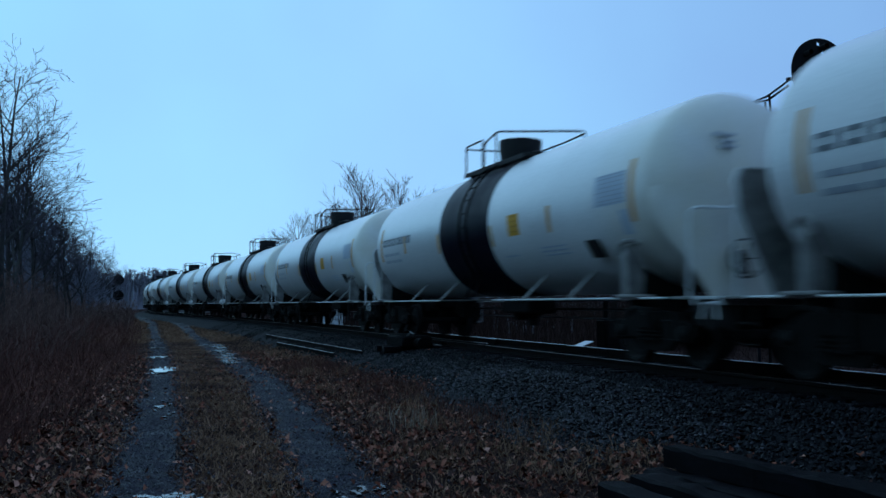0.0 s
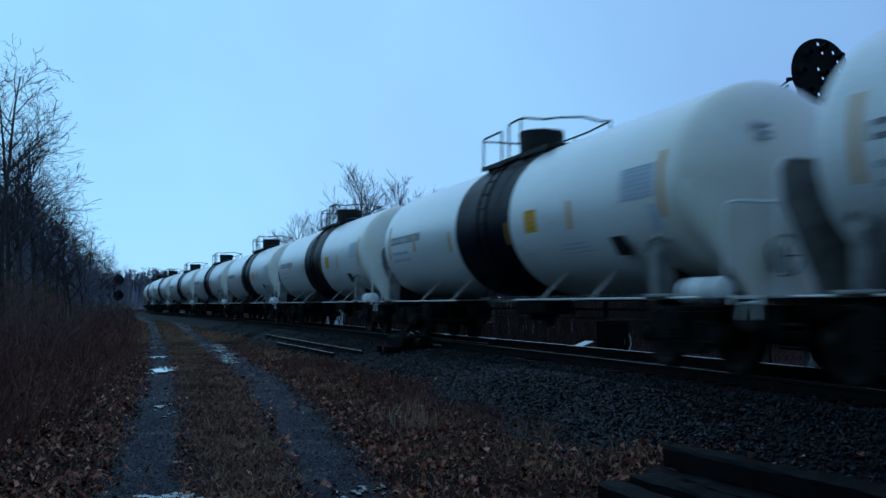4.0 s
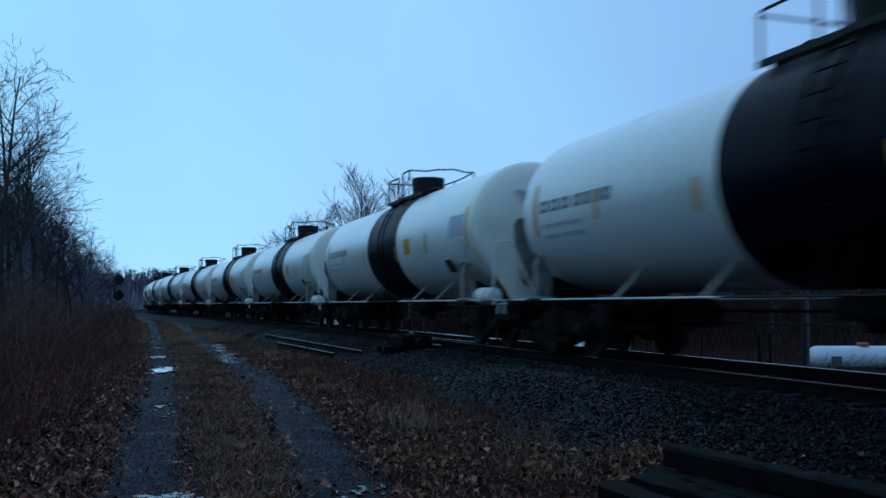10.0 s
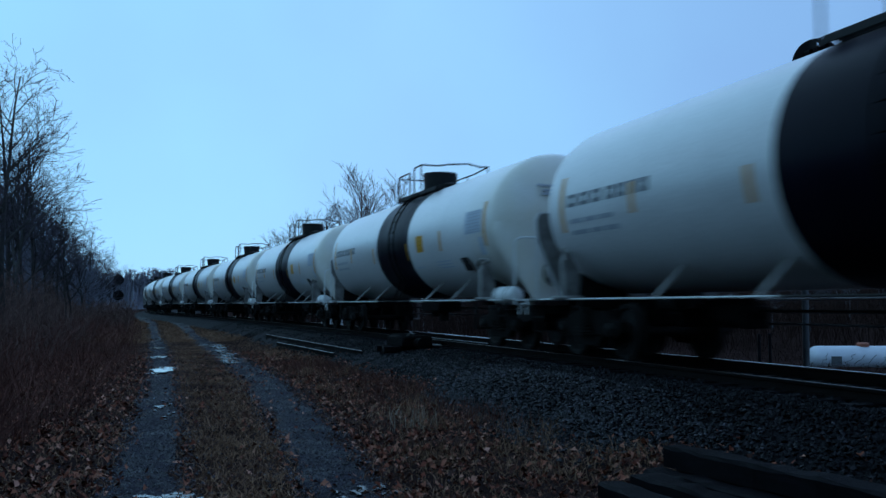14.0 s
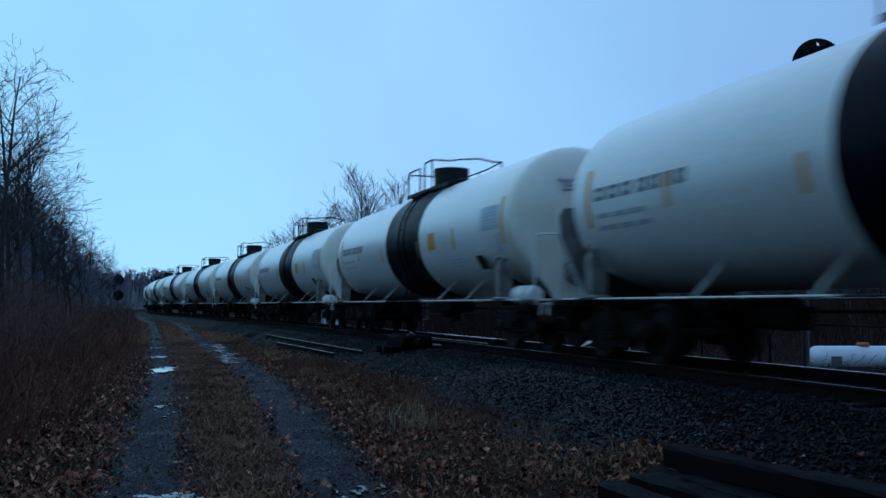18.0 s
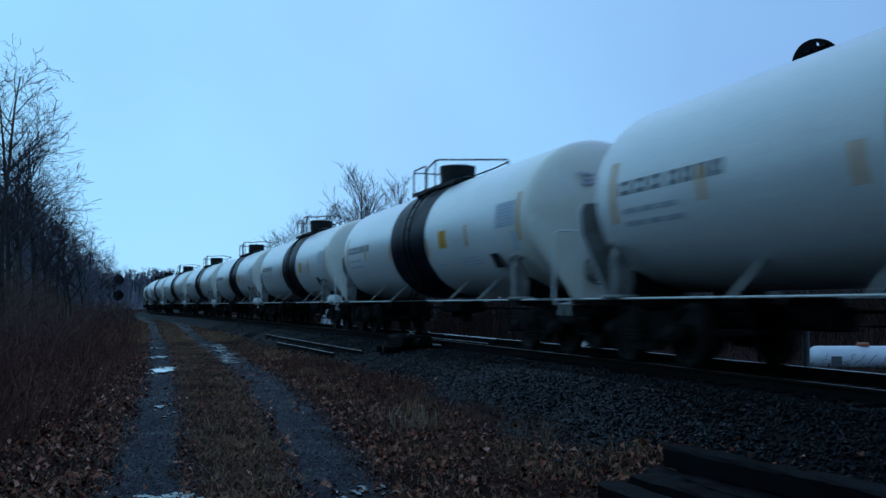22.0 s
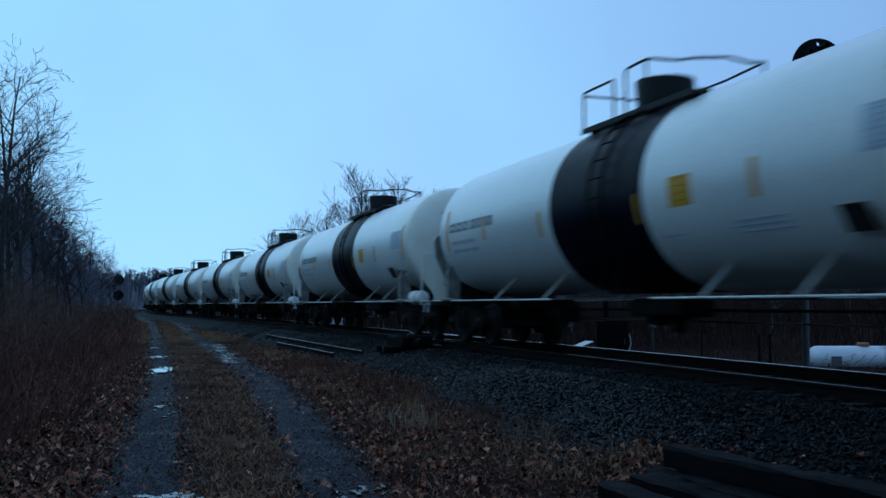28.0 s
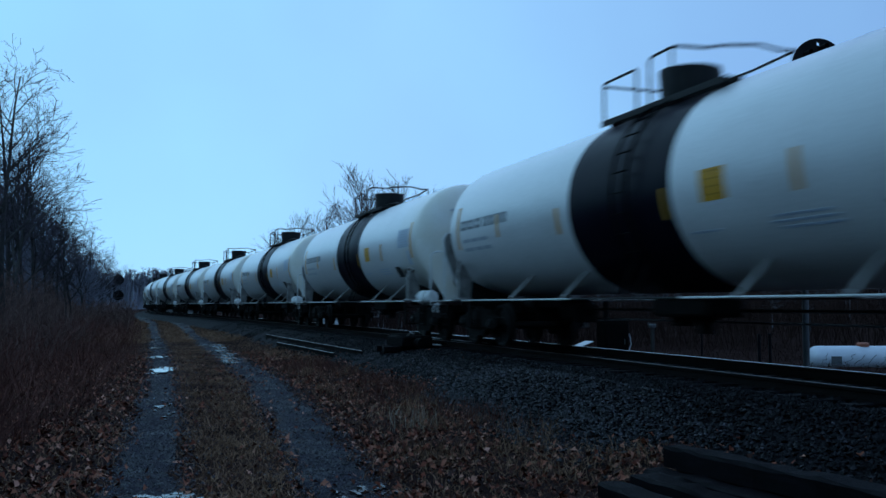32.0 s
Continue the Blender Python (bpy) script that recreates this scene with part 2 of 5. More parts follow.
# ---------------------------------------------------------------- mesh tools
class Shape:
    """Collects vertices and faces."""

    def __init__(self):
        self.v, self.f = [], []

    def add(self, verts, faces):
        o = len(self.v)
        self.v += [tuple(p) for p in verts]
        self.f += [tuple(i + o for i in q) for q in faces]
        return self

    def box(self, c, size, bevel=0.0, m=None):
        """A box with its edges cut off by bevel."""
        hx, hy, hz = (a / 2 for a in size)
        b = min(bevel, hx * 0.9, hy * 0.9, hz * 0.9)
        c = Vector(c)
        if b <= 0:
            vs = [Vector((x * hx, y * hy, z * hz)) for x in (-1, 1) for y in (-1, 1) for z in (-1, 1)]
            fs = [(0, 1, 3, 2), (4, 6, 7, 5), (0, 4, 5, 1), (2, 3, 7, 6), (0, 2, 6, 4), (1, 5, 7, 3)]
        else:
            vs, idx = [], {}
            for x in (-1, 1):
                for y in (-1, 1):
                    for z in (-1, 1):
                        for ax in range(3):
                            p = [x * (hx - b), y * (hy - b), z * (hz - b)]
                            p[ax] = (x * hx, y * hy, z * hz)[ax]
                            idx[x, y, z, ax] = len(vs)
                            vs.append(Vector(p))
            fs = []
            for ax in range(3):
                o1, o2 = (ax + 1) % 3, (ax + 2) % 3
                for sg in (-1, 1):
                    q = []
                    for a, bb in ((-1, -1), (1, -1), (1, 1), (-1, 1)):
                        k = [0, 0, 0]
                        k[ax], k[o1], k[o2] = sg, a, bb
                        q.append(idx[(*k, ax)])
                    fs.append(tuple(q if sg > 0 else q[::-1]))
                for a in (-1, 1):
                    for bb in (-1, 1):
                        k0, k1 = [0, 0, 0], [0, 0, 0]
                        k0[o1], k0[o2], k0[ax] = a, bb, -1
                        k1[o1], k1[o2], k1[ax] = a, bb, 1
                        q = (idx[(*k0, o1)], idx[(*k1, o1)], idx[(*k1, o2)], idx[(*k0, o2)])
                        fs.append(q if a * bb > 0 else q[::-1])
            for x in (-1, 1):
                for y in (-1, 1):
                    for z in (-1, 1):
                        q = tuple(idx[x, y, z, ax] for ax in range(3))
                        fs.append(q if x * y * z > 0 else q[::-1])
        if m is not None:
            vs = [m @ p for p in vs]
        return self.add([p + c for p in vs], fs)

    def tube(self, a, b, r, n=8, r2=None, caps=True):
        a, b = Vector(a), Vector(b)
        q = (b - a).to_track_quat("Z", "Y")
        r2 = r if r2 is None else r2
        ring = [Vector((math.cos(2 * math.pi * i / n), math.sin(2 * math.pi * i / n), 0)) for i in range(n)]
        vs = [a + q @ (p * r) for p in ring] + [b + q @ (p * r2) for p in ring]
        fs = [(i, (i + 1) % n, n + (i + 1) % n, n + i) for i in range(n)]
        if caps:
            fs += [tuple(range(n))[::-1], tuple(range(n, 2 * n))]
        return self.add(vs, fs)

    def pipe(self, pts, r, n=8):
        """One bent pipe through the points."""
        pts = [Vector(p) for p in pts]
        o, up = len(self.v), None
        for i, p in enumerate(pts):
            d = (pts[min(i + 1, len(pts) - 1)] - pts[max(i - 1, 0)]).normalized()
            side = (d.orthogonal() if up is None else up - d * up.dot(d)).normalized()
            up, other = side, d.cross(side)
            self.v += [tuple(p + (side * math.cos(2 * math.pi * k / n) + other * math.sin(2 * math.pi * k / n)) * r) for k in range(n)]
            if i:
                a = o + (i - 1) * n
                self.f += [(a + k, a + (k + 1) % n, a + n + (k + 1) % n, a + n + k) for k in range(n)]
        self.f += [tuple(range(o, o + n))[::-1], tuple(range(len(self.v) - n, len(self.v)))]
        return self

    def lathe(self, profile, n=32, m=None, close=True):
        """Turns (radius, height) pairs about Z, then places them by m."""
        vs, fs = [], []
        for r, h in profile:
            vs += [Vector((r * math.cos(2 * math.pi * i / n), r * math.sin(2 * math.pi * i / n), h)) for i in range(n)]
        for j in range(len(profile) - 1):
            for i in range(n):
                k = (i + 1) % n
                fs.append((j * n + i, j * n + k, (j + 1) * n + k, (j + 1) * n + i))
        if close:
            fs += [tuple(range(n))[::-1], tuple(range((len(profile) - 1) * n, len(profile) * n))]
        if m is not None:
            vs = [m @ p for p in vs]
        return self.add(vs, fs)

    def prism(self, outline, axis, a, b):
        """An outline of pairs, pushed along axis 0, 1 or 2 from a to b."""
        n = len(outline)

        def place(p, w):
            q = list(p)
            q.insert(axis, w)
            return tuple(q)
        vs = [place(p, a) for p in outline] + [place(p, b) for p in outline]
        fs = [(i, (i + 1) % n, n + (i + 1) % n, n + i) for i in range(n)] + [tuple(range(n))[::-1], tuple(range(n, 2 * n))]
        return self.add(vs, fs)

    def mesh(self, name, mat, smooth=None):
        me = bpy.data.meshes.new(name)
        me.from_pydata(self.v, [], self.f)
        me.materials.append(mat)
        bm = bmesh.new()
        bm.from_mesh(me)
        if len(self.v) < 20000:
            bmesh.ops.recalc_face_normals(bm, faces=bm.faces)
        bm.to_mesh(me)
        bm.free()
        if smooth:
            me.shade_smooth()
            me.set_sharp_from_angle(angle=radians(smooth))
        me.update()
        return me


def part(name, shape, mat, parent, label="", smooth=40):
    ob = new(name, shape.mesh(name, mat, smooth))
    ob.parent = parent
    return tagged(ob, label) if label else ob


def thing(name, label, category, group="", kind=""):
    return tagged(new(name), label, category, group, kind)


def solid(name, shape, mat, label, category, group="", kind="", smooth=40):
    return tagged(new(name, shape.mesh(name, mat, smooth)), label, category, group, kind)


TURN_Y = Matrix.Rotation(radians(-90), 4, "X")     # lathe axis from Z to Y
TURN_X = Matrix.Rotation(radians(90), 4, "Y")      # lathe axis from Z to X

# ---------------------------------------------------------------- ground
def lay(x, y):
    """Height of the ground."""
    q = off_track(x, y)
    a = np.abs(q)
    near = np.interp(a, [1.7, 3.3, 4.2, 30, 200], [-0.26, -0.72, -0.80, -0.80, -0.2])
    far = np.interp(a, [1.7, 3.6, 9, 30, 55, 85, 140, 400], [-0.26, -0.95, -1.5, -2.0, -1.8, 2.5, 7.0, 14.0])
    bump = 0.03 * np.sin(x * 1.3 + y * 0.4) * np.sin(y * 0.9 - x * 0.3) + 0.02 * np.sin(x * 3.1) * np.sin(y * 2.7)
    return np.where(q < 0, near, far) + bump * np.clip((a - 2) / 2, 0, 1)


def ground_sheet():
    xs = np.concatenate([np.linspace(-3000, -60, 12), np.arange(-50, -12, 3.0), np.arange(-12, 22, 0.4), np.arange(22, 90, 4.0), np.linspace(95, 3000, 14)])
    ys = np.concatenate([np.linspace(-3000, -100, 10), np.arange(-90, -4, 6.0), np.arange(-4, 40, 0.4), np.arange(40, 200, 3.0), np.linspace(205, 3000, 16)])
    gx, gy = np.meshgrid(xs, ys)
    gz = lay(gx.ravel(), gy.ravel())
    nx, ny = len(xs), len(ys)
    s = Shape()
    s.v = list(zip(gx.ravel().tolist(), gy.ravel().tolist(), gz.tolist()))
    s.f = [(j * nx + i, j * nx + i + 1, (j + 1) * nx + i + 1, (j + 1) * nx + i) for j in range(ny - 1) for i in range(nx - 1)]
    return solid("ground", s, M_SOIL, "dark damp soil with leaf litter and dead grass", "ground", kind="structure", smooth=60)


M_SOIL = material("damp_soil_and_litter", [(0.0095, 0.0058, 0.0054), (0.023, 0.0135, 0.0128), (0.0459, 0.0277, 0.0257)], 0.9, scale=1.1, bump=0.8, bscale=14, spec=0.0)
M_BED = material("wet_ballast_bed", [(0.0018, 0.0018, 0.0025), (0.005, 0.0049, 0.0065), (0.013, 0.0125, 0.016)], 0.75, scale=9, bump=1.0, bscale=26, spec=0.05)
M_GRAVEL = material("wet_gravel_track", [(0.0033, 0.0031, 0.0053), (0.0098, 0.009, 0.0152), (0.026, 0.023, 0.038)], 0.5, scale=2.2, bump=1.0, bscale=55, rough2=0.85, spec=0.08)
M_WATER = material("puddle_water", [(0.01, 0.011, 0.012), (0.02, 0.02, 0.02)], 0.03, scale=2, bump=0.0)
ground_sheet()


def ribbon(rows, name, mat, label, lift, cols=7, crown=0.0):
    """A strip along rows of (x, y, width) that lies on the ground, its edges wavering."""
    rng = random.Random(name)
    s, n = Shape(), 0
    pts = []
    for (x0, y0, w0), (x1, y1, w1) in zip(rows, rows[1:]):
        steps = max(2, int(math.hypot(x1 - x0, y1 - y0) / 0.35))
        pts += [(x0 + (x1 - x0) * i / steps, y0 + (y1 - y0) * i / steps, w0 + (w1 - w0) * i / steps) for i in range(steps)]
    for i, (x, y, w) in enumerate(pts):
        a, b = pts[max(i - 1, 0)], pts[min(i + 1, len(pts) - 1)]
        d = Vector((b[0] - a[0], b[1] - a[1])).normalized()
        side = Vector((d.y, -d.x))
        wob = 0.16 * math.sin(y * 0.9 + len(name)) + 0.12 * math.sin(y * 2.3 + w * 9)
        wob2 = 0.16 * math.sin(y * 0.8 + 2.0) + 0.12 * math.sin(y * 2.9 + 1.0)
        l, r = w / 2 * (1 + wob + rng.uniform(-0.3, 0.12)), w / 2 * (1 + wob2 + rng.uniform(-0.3, 0.12))
        for c in range(cols):
            t = -l + (l + r) * c / (cols - 1)
            p = Vector((x, y)) + side * t
            e = min(c, cols - 1 - c)
            s.v.append((p.x, p.y, float(lay(np.array([p.x]), np.array([p.y]))[0]) + (lift if e else -0.02) + crown * (e > 1)))
        if i:
            for c in range(cols - 1):
                k = len(s.v) - 2 * cols + c
                s.f.append((k, k + 1, k + 1 + cols, k + cols))
    return solid(name, s, mat, label, "track", kind="structure", smooth=60)


def bed():
    """The ballast prism under the ties."""
    prof = [(-3.6, -0.95), (-3.25, -0.72), (-2.3, -0.36), (-1.75, -0.21), (-1.3, -0.2), (0, -0.21), (1.3, -0.2), (1.75, -0.21), (2.3, -0.4), (3.7, -1.0), (4.0, -1.3)]
    s = Shape()
    stations = np.concatenate([np.arange(-500, -10, 20.0), np.arange(-10, 60, 0.8), np.arange(60, 160, 4.0), np.arange(160, 800, 12.0)])
    rng = random.Random(5)
    for i, st in enumerate(stations):
        for q, z in prof:
            j = 0.05 if -10 < st < 60 and abs(q) > 1.4 else 0.0
            s.v.append(on_track(st, q + rng.uniform(-j, j) * 2, z + rng.uniform(-j, j)))
        if i:
            for c in range(len(prof) - 1):
                k = len(s.v) - 2 * len(prof) + c
                s.f.append((k, k + 1, k + 1 + len(prof), k + len(prof)))
    return solid("ballast_bed", s, M_BED, "dark wet crushed stone ballast under the track", "ballast", kind="structure", smooth=60)


bed()


# ---------------------------------------------------------------- rails and ties
def rail_outline():
    return [(-0.07, -0.17), (0.07, -0.17), (0.07, -0.155), (0.012, -0.135), (0.012, -0.045), (0.035, -0.035), (0.037, -0.008), (0.028, 0.0), (-0.028, 0.0), (-0.037, -0.008), (-0.035, -0.035), (-0.012, -0.045), (-0.012, -0.135), (-0.07, -0.155)]


def swept(outline, stations, q, dz=0.0):
    s, n = Shape(), len(outline)
    for i, st in enumerate(stations):
        for a, z in outline:
            s.v.append(on_track(st, (q(st) if callable(q) else q) + a, z + dz))
        if i:
            k = len(s.v) - 2 * n
            s.f += [(k + c, k + (c + 1) % n, k + n + (c + 1) % n, k + n + c) for c in range(n)]
    s.f += [tuple(range(n))[::-1], tuple(range(len(s.v) - n, len(s.v)))]
    return s


def rail(name, stations, q, label, head=True, dz=0.0, top=M_SHINE):
    ob = tagged(new(name, swept(rail_outline(), stations, q, dz).mesh(name, M_RAIL, 30)), label, "rail", kind="structure")
    if head:
        strip = [(-0.027, 0.0005), (0.027, 0.0005), (0.02, 0.003), (-0.02, 0.003)]
        part("running_surface", swept(strip, stations, q, dz), top, ob, "bright worn top of the rail", smooth=None)
    return ob


LONG = np.concatenate([np.arange(-500, -20, 20.0), np.arange(-20, 200, 2.5), np.arange(200, 800, 8.0)])
rail("rail_1", LONG, -SIDE, "steel running rail with a worn head", dz=-0.03, top=M_WORN)
rail("rail_2", LONG, SIDE, "steel running rail with a bright worn head")


def ties():
    """Each tie near the camera is a part of the track bed; the far ones are joined."""
    root = tagged(new("crossties"), "dark creosoted wooden crossties in the ballast", "railroad ties", kind="structure")
    me = Shape().box((0, 0, -0.235), (2.6, 0.23, 0.15), 0.015).mesh("crosstie", M_TIE)
    rng = random.Random(3)
    for i in range(190):
        o = new("crosstie", me)
        o.parent = root
        s = -12 + 0.53 * i
        x, y, _ = on_track(s)
        o.matrix_basis = pose(x, y, rng.uniform(-0.008, 0.004), 0, 0, -math.degrees(np.interp(s, ST, TH)) + rng.uniform(-1, 1))
    rest = Shape()
    for i in range(400):
        s = -12 + 0.53 * (190 + i)
        x, y, _ = on_track(s)
        rest.box((x, y, -0.235), (2.6, 0.23, 0.15), 0, Matrix.Rotation(-float(np.interp(s, ST, TH)), 4, "Z"))
    tagged(part("far_ties", rest, M_TIE, root, smooth=None), kind="stuff")


ties()


def stones(name, label, spots, mat, low, high, seed):
    """Loose broken stones, one object of many."""
    rng = np.random.default_rng(seed)
    base = np.array([(0, 0, 1), (0.9, 0, 0.2), (0.25, 0.85, 0.25), (-0.75, 0.5, 0.15), (-0.7, -0.55, 0.25), (0.3, -0.9, 0.15), (0.1, 0.05, -0.7)])
    tri = np.array([(0, 1, 2), (0, 2, 3), (0, 3, 4), (0, 4, 5), (0, 5, 1), (6, 2, 1), (6, 3, 2), (6, 4, 3), (6, 5, 4), (6, 1, 5)])
    n = len(spots)
    v = np.repeat(base[None], n, 0) * rng.uniform(0.65, 1.3, (n, 7, 1)) * rng.uniform(low, high, (n, 1, 1)) * 0.5
    v[:, :, 2] *= rng.uniform(0.45, 1.3, (n, 1))
    v[:, :, 2] += v[:, :, 0] * rng.normal(0, 0.35, (n, 1))
    a = rng.uniform(0, 6.3, n)
    c, s = np.cos(a)[:, None], np.sin(a)[:, None]
    x, y = v[:, :, 0] * c - v[:, :, 1] * s, v[:, :, 0] * s + v[:, :, 1] * c
    v[:, :, 0], v[:, :, 1] = x, y
    v += spots[:, None, :]
    f = (tri[None] + 7 * np.arange(n)[:, None, None]).reshape(-1, 3)
    me = bpy.data.meshes.new(name)
    me.from_pydata(v.reshape(-1, 3).tolist(), [], f.tolist())
    me.materials.append(mat)
    return tagged(new(name, me), label, "gravel", kind="stuff")


def bed_height(q):
    return np.interp(q, [-3.6, -3.25, -2.3, -1.75, -1.3, 1.3, 1.75, 2.3, 3.7], [-0.8, -0.72, -0.36, -0.21, -0.2, -0.2, -0.21, -0.4, -1.0])


def ballast_stones():
    rng = np.random.default_rng(11)
    out = []
    for s0, s1, n in ((2, 16, 30000), (16, 32, 13000), (32, 60, 5000)):
        s = rng.uniform(s0, s1, n)
        q = np.where(rng.random(n) < 0.8, rng.uniform(-3.7, -1.2, n), rng.uniform(-1.2, 1.4, n))
        x, y, h = np.interp(s, ST, TX), np.interp(s, ST, TY), np.interp(s, ST, TH)
        z = bed_height(q) + rng.uniform(-0.01, 0.03, n)
        out.append(np.stack([x + q * np.cos(h), y - q * np.sin(h), z], 1))
    stones("ballast_stones", "wet dark grey crushed ballast stones", np.concatenate(out), M_ROCK, 0.022, 0.07, 4)
    # a low heap of paler stone tipped on the shoulder, thinning out along it
    n = 13000
    s, q = rng.normal(13.2, 2.2, n), rng.normal(-3.0, 0.5, n)
    tail = rng.random(n) < 0.15
    s, q = np.where(tail, rng.uniform(16, 25, n), s), np.where(tail, rng.normal(-2.6, 0.3, n), np.clip(q, -4.15, -1.95))
    x, y, h = np.interp(s, ST, TX), np.interp(s, ST, TY), np.interp(s, ST, TH)
    z = bed_height(q) + 0.02 + np.where(tail, 0.0, 0.33 * np.exp(-((s - 13.6) / 2.1) ** 2 - ((q + 2.8) / 0.6) ** 2)) * rng.uniform(0.75, 1.05, n)
    stones("ballast_heap", "heap of paler blue-grey crushed stone on the shoulder", np.stack([x + q * np.cos(h), y - q * np.sin(h), z], 1), M_PALER, 0.028, 0.075, 6)


ballast_stones()
# ---------------------------------------------------------------- tank car, travelling towards its own -Y
TANK_R, TANK_Z = 1.52, 2.62


def skin(y0, y1, z0, z1, lift=0.005, side=-1, steps=5, thick=0.004):
    """A thin patch on the tank's side between two lengths and two heights."""
    s = Shape()
    a0, a1 = (math.asin(max(-1, min(1, (z - TANK_Z) / TANK_R))) for z in (z0, z1))
    for rr in (TANK_R + lift, TANK_R - thick):
        for y in (y0, y1):
            for i in range(steps + 1):
                a = a0 + (a1 - a0) * i / steps
                s.v.append((side * rr * math.cos(a), y, TANK_Z + rr * math.sin(a)))
    n = steps + 1
    for i in range(steps):
        s.f.append((i, i + 1, n + i + 1, n + i))
    s.f += [(0, n, 3 * n, 2 * n), (steps, n + steps, 3 * n + steps, 2 * n + steps)]
    for i in range(steps):
        s.f += [(i, i + 1, 2 * n + i + 1, 2 * n + i), (n + i, n + i + 1, 3 * n + i + 1, 3 * n + i)]
    return s


def join(*shapes):
    s = Shape()
    for o in shapes:
        s.add(o.v, o.f)
    return s


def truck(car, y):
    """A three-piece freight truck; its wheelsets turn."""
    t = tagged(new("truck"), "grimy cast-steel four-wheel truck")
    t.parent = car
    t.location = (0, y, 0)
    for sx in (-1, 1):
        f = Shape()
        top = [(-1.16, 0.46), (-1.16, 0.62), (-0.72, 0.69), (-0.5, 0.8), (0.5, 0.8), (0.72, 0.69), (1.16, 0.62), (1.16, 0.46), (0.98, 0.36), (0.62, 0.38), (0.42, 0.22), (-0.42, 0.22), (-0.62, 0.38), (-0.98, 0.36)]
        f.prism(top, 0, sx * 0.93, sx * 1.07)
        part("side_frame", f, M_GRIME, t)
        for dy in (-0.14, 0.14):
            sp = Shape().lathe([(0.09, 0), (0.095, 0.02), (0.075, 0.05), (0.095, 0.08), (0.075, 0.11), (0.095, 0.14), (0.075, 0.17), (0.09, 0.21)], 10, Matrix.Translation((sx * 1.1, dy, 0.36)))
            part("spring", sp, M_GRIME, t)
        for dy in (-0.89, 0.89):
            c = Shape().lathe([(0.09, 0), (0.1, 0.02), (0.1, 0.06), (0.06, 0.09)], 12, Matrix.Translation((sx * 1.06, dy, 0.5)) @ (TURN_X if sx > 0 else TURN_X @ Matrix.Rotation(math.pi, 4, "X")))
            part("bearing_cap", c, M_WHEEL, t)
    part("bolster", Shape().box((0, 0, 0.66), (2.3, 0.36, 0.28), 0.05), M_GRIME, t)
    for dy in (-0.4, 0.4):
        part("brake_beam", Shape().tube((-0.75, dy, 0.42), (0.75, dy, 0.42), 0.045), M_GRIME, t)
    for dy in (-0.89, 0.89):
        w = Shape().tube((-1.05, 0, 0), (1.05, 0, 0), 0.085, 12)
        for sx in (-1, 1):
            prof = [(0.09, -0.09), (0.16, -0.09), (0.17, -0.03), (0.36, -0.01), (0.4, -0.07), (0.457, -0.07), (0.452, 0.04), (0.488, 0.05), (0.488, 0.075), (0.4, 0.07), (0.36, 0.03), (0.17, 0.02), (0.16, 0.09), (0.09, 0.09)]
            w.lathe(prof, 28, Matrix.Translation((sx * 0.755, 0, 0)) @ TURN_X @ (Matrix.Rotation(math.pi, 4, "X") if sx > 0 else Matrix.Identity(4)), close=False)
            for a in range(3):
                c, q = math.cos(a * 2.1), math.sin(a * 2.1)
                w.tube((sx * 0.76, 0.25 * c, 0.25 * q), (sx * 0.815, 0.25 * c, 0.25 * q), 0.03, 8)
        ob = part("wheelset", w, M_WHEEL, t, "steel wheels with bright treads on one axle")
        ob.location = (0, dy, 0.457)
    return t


def dished_shield(e):
    """A plate bowed back towards its upper corners; its sides draw in to the foot."""
    s, cols, zs = Shape(), 17, np.linspace(1.02, 2.62, 13)
    for lift in (0.0, 0.03):
        for z in zs:
            half = float(np.interp(z, [1.02, 1.35, 1.75, 2.15, 2.45, 2.62], [0.9, 1.06, 1.3, 1.5, 1.54, 1.5]))
            for c in range(cols):
                x = -half + 2 * half * c / (cols - 1)
                back = 0.62 * max(0.0, (abs(x) - 0.75) / 0.8) ** 1.7
                s.v.append((x, e * (8.36 + lift - back), float(z)))
    n, m = cols, len(zs)
    for k in (0, n * m):
        s.f += [(k + j * n + i, k + j * n + i + 1, k + (j + 1) * n + i + 1, k + (j + 1) * n + i) for j in range(m - 1) for i in range(n - 1)]
    o = n * m
    s.f += [(j * n + i, (j + 1) * n + i, o + (j + 1) * n + i, o + j * n + i) for j in range(m - 1) for i in (0, n - 1)]
    s.f += [(j * n + i, j * n + i + 1, o + j * n + i + 1, o + j * n + i) for j in (0, m - 1) for i in range(n - 1)]
    return s


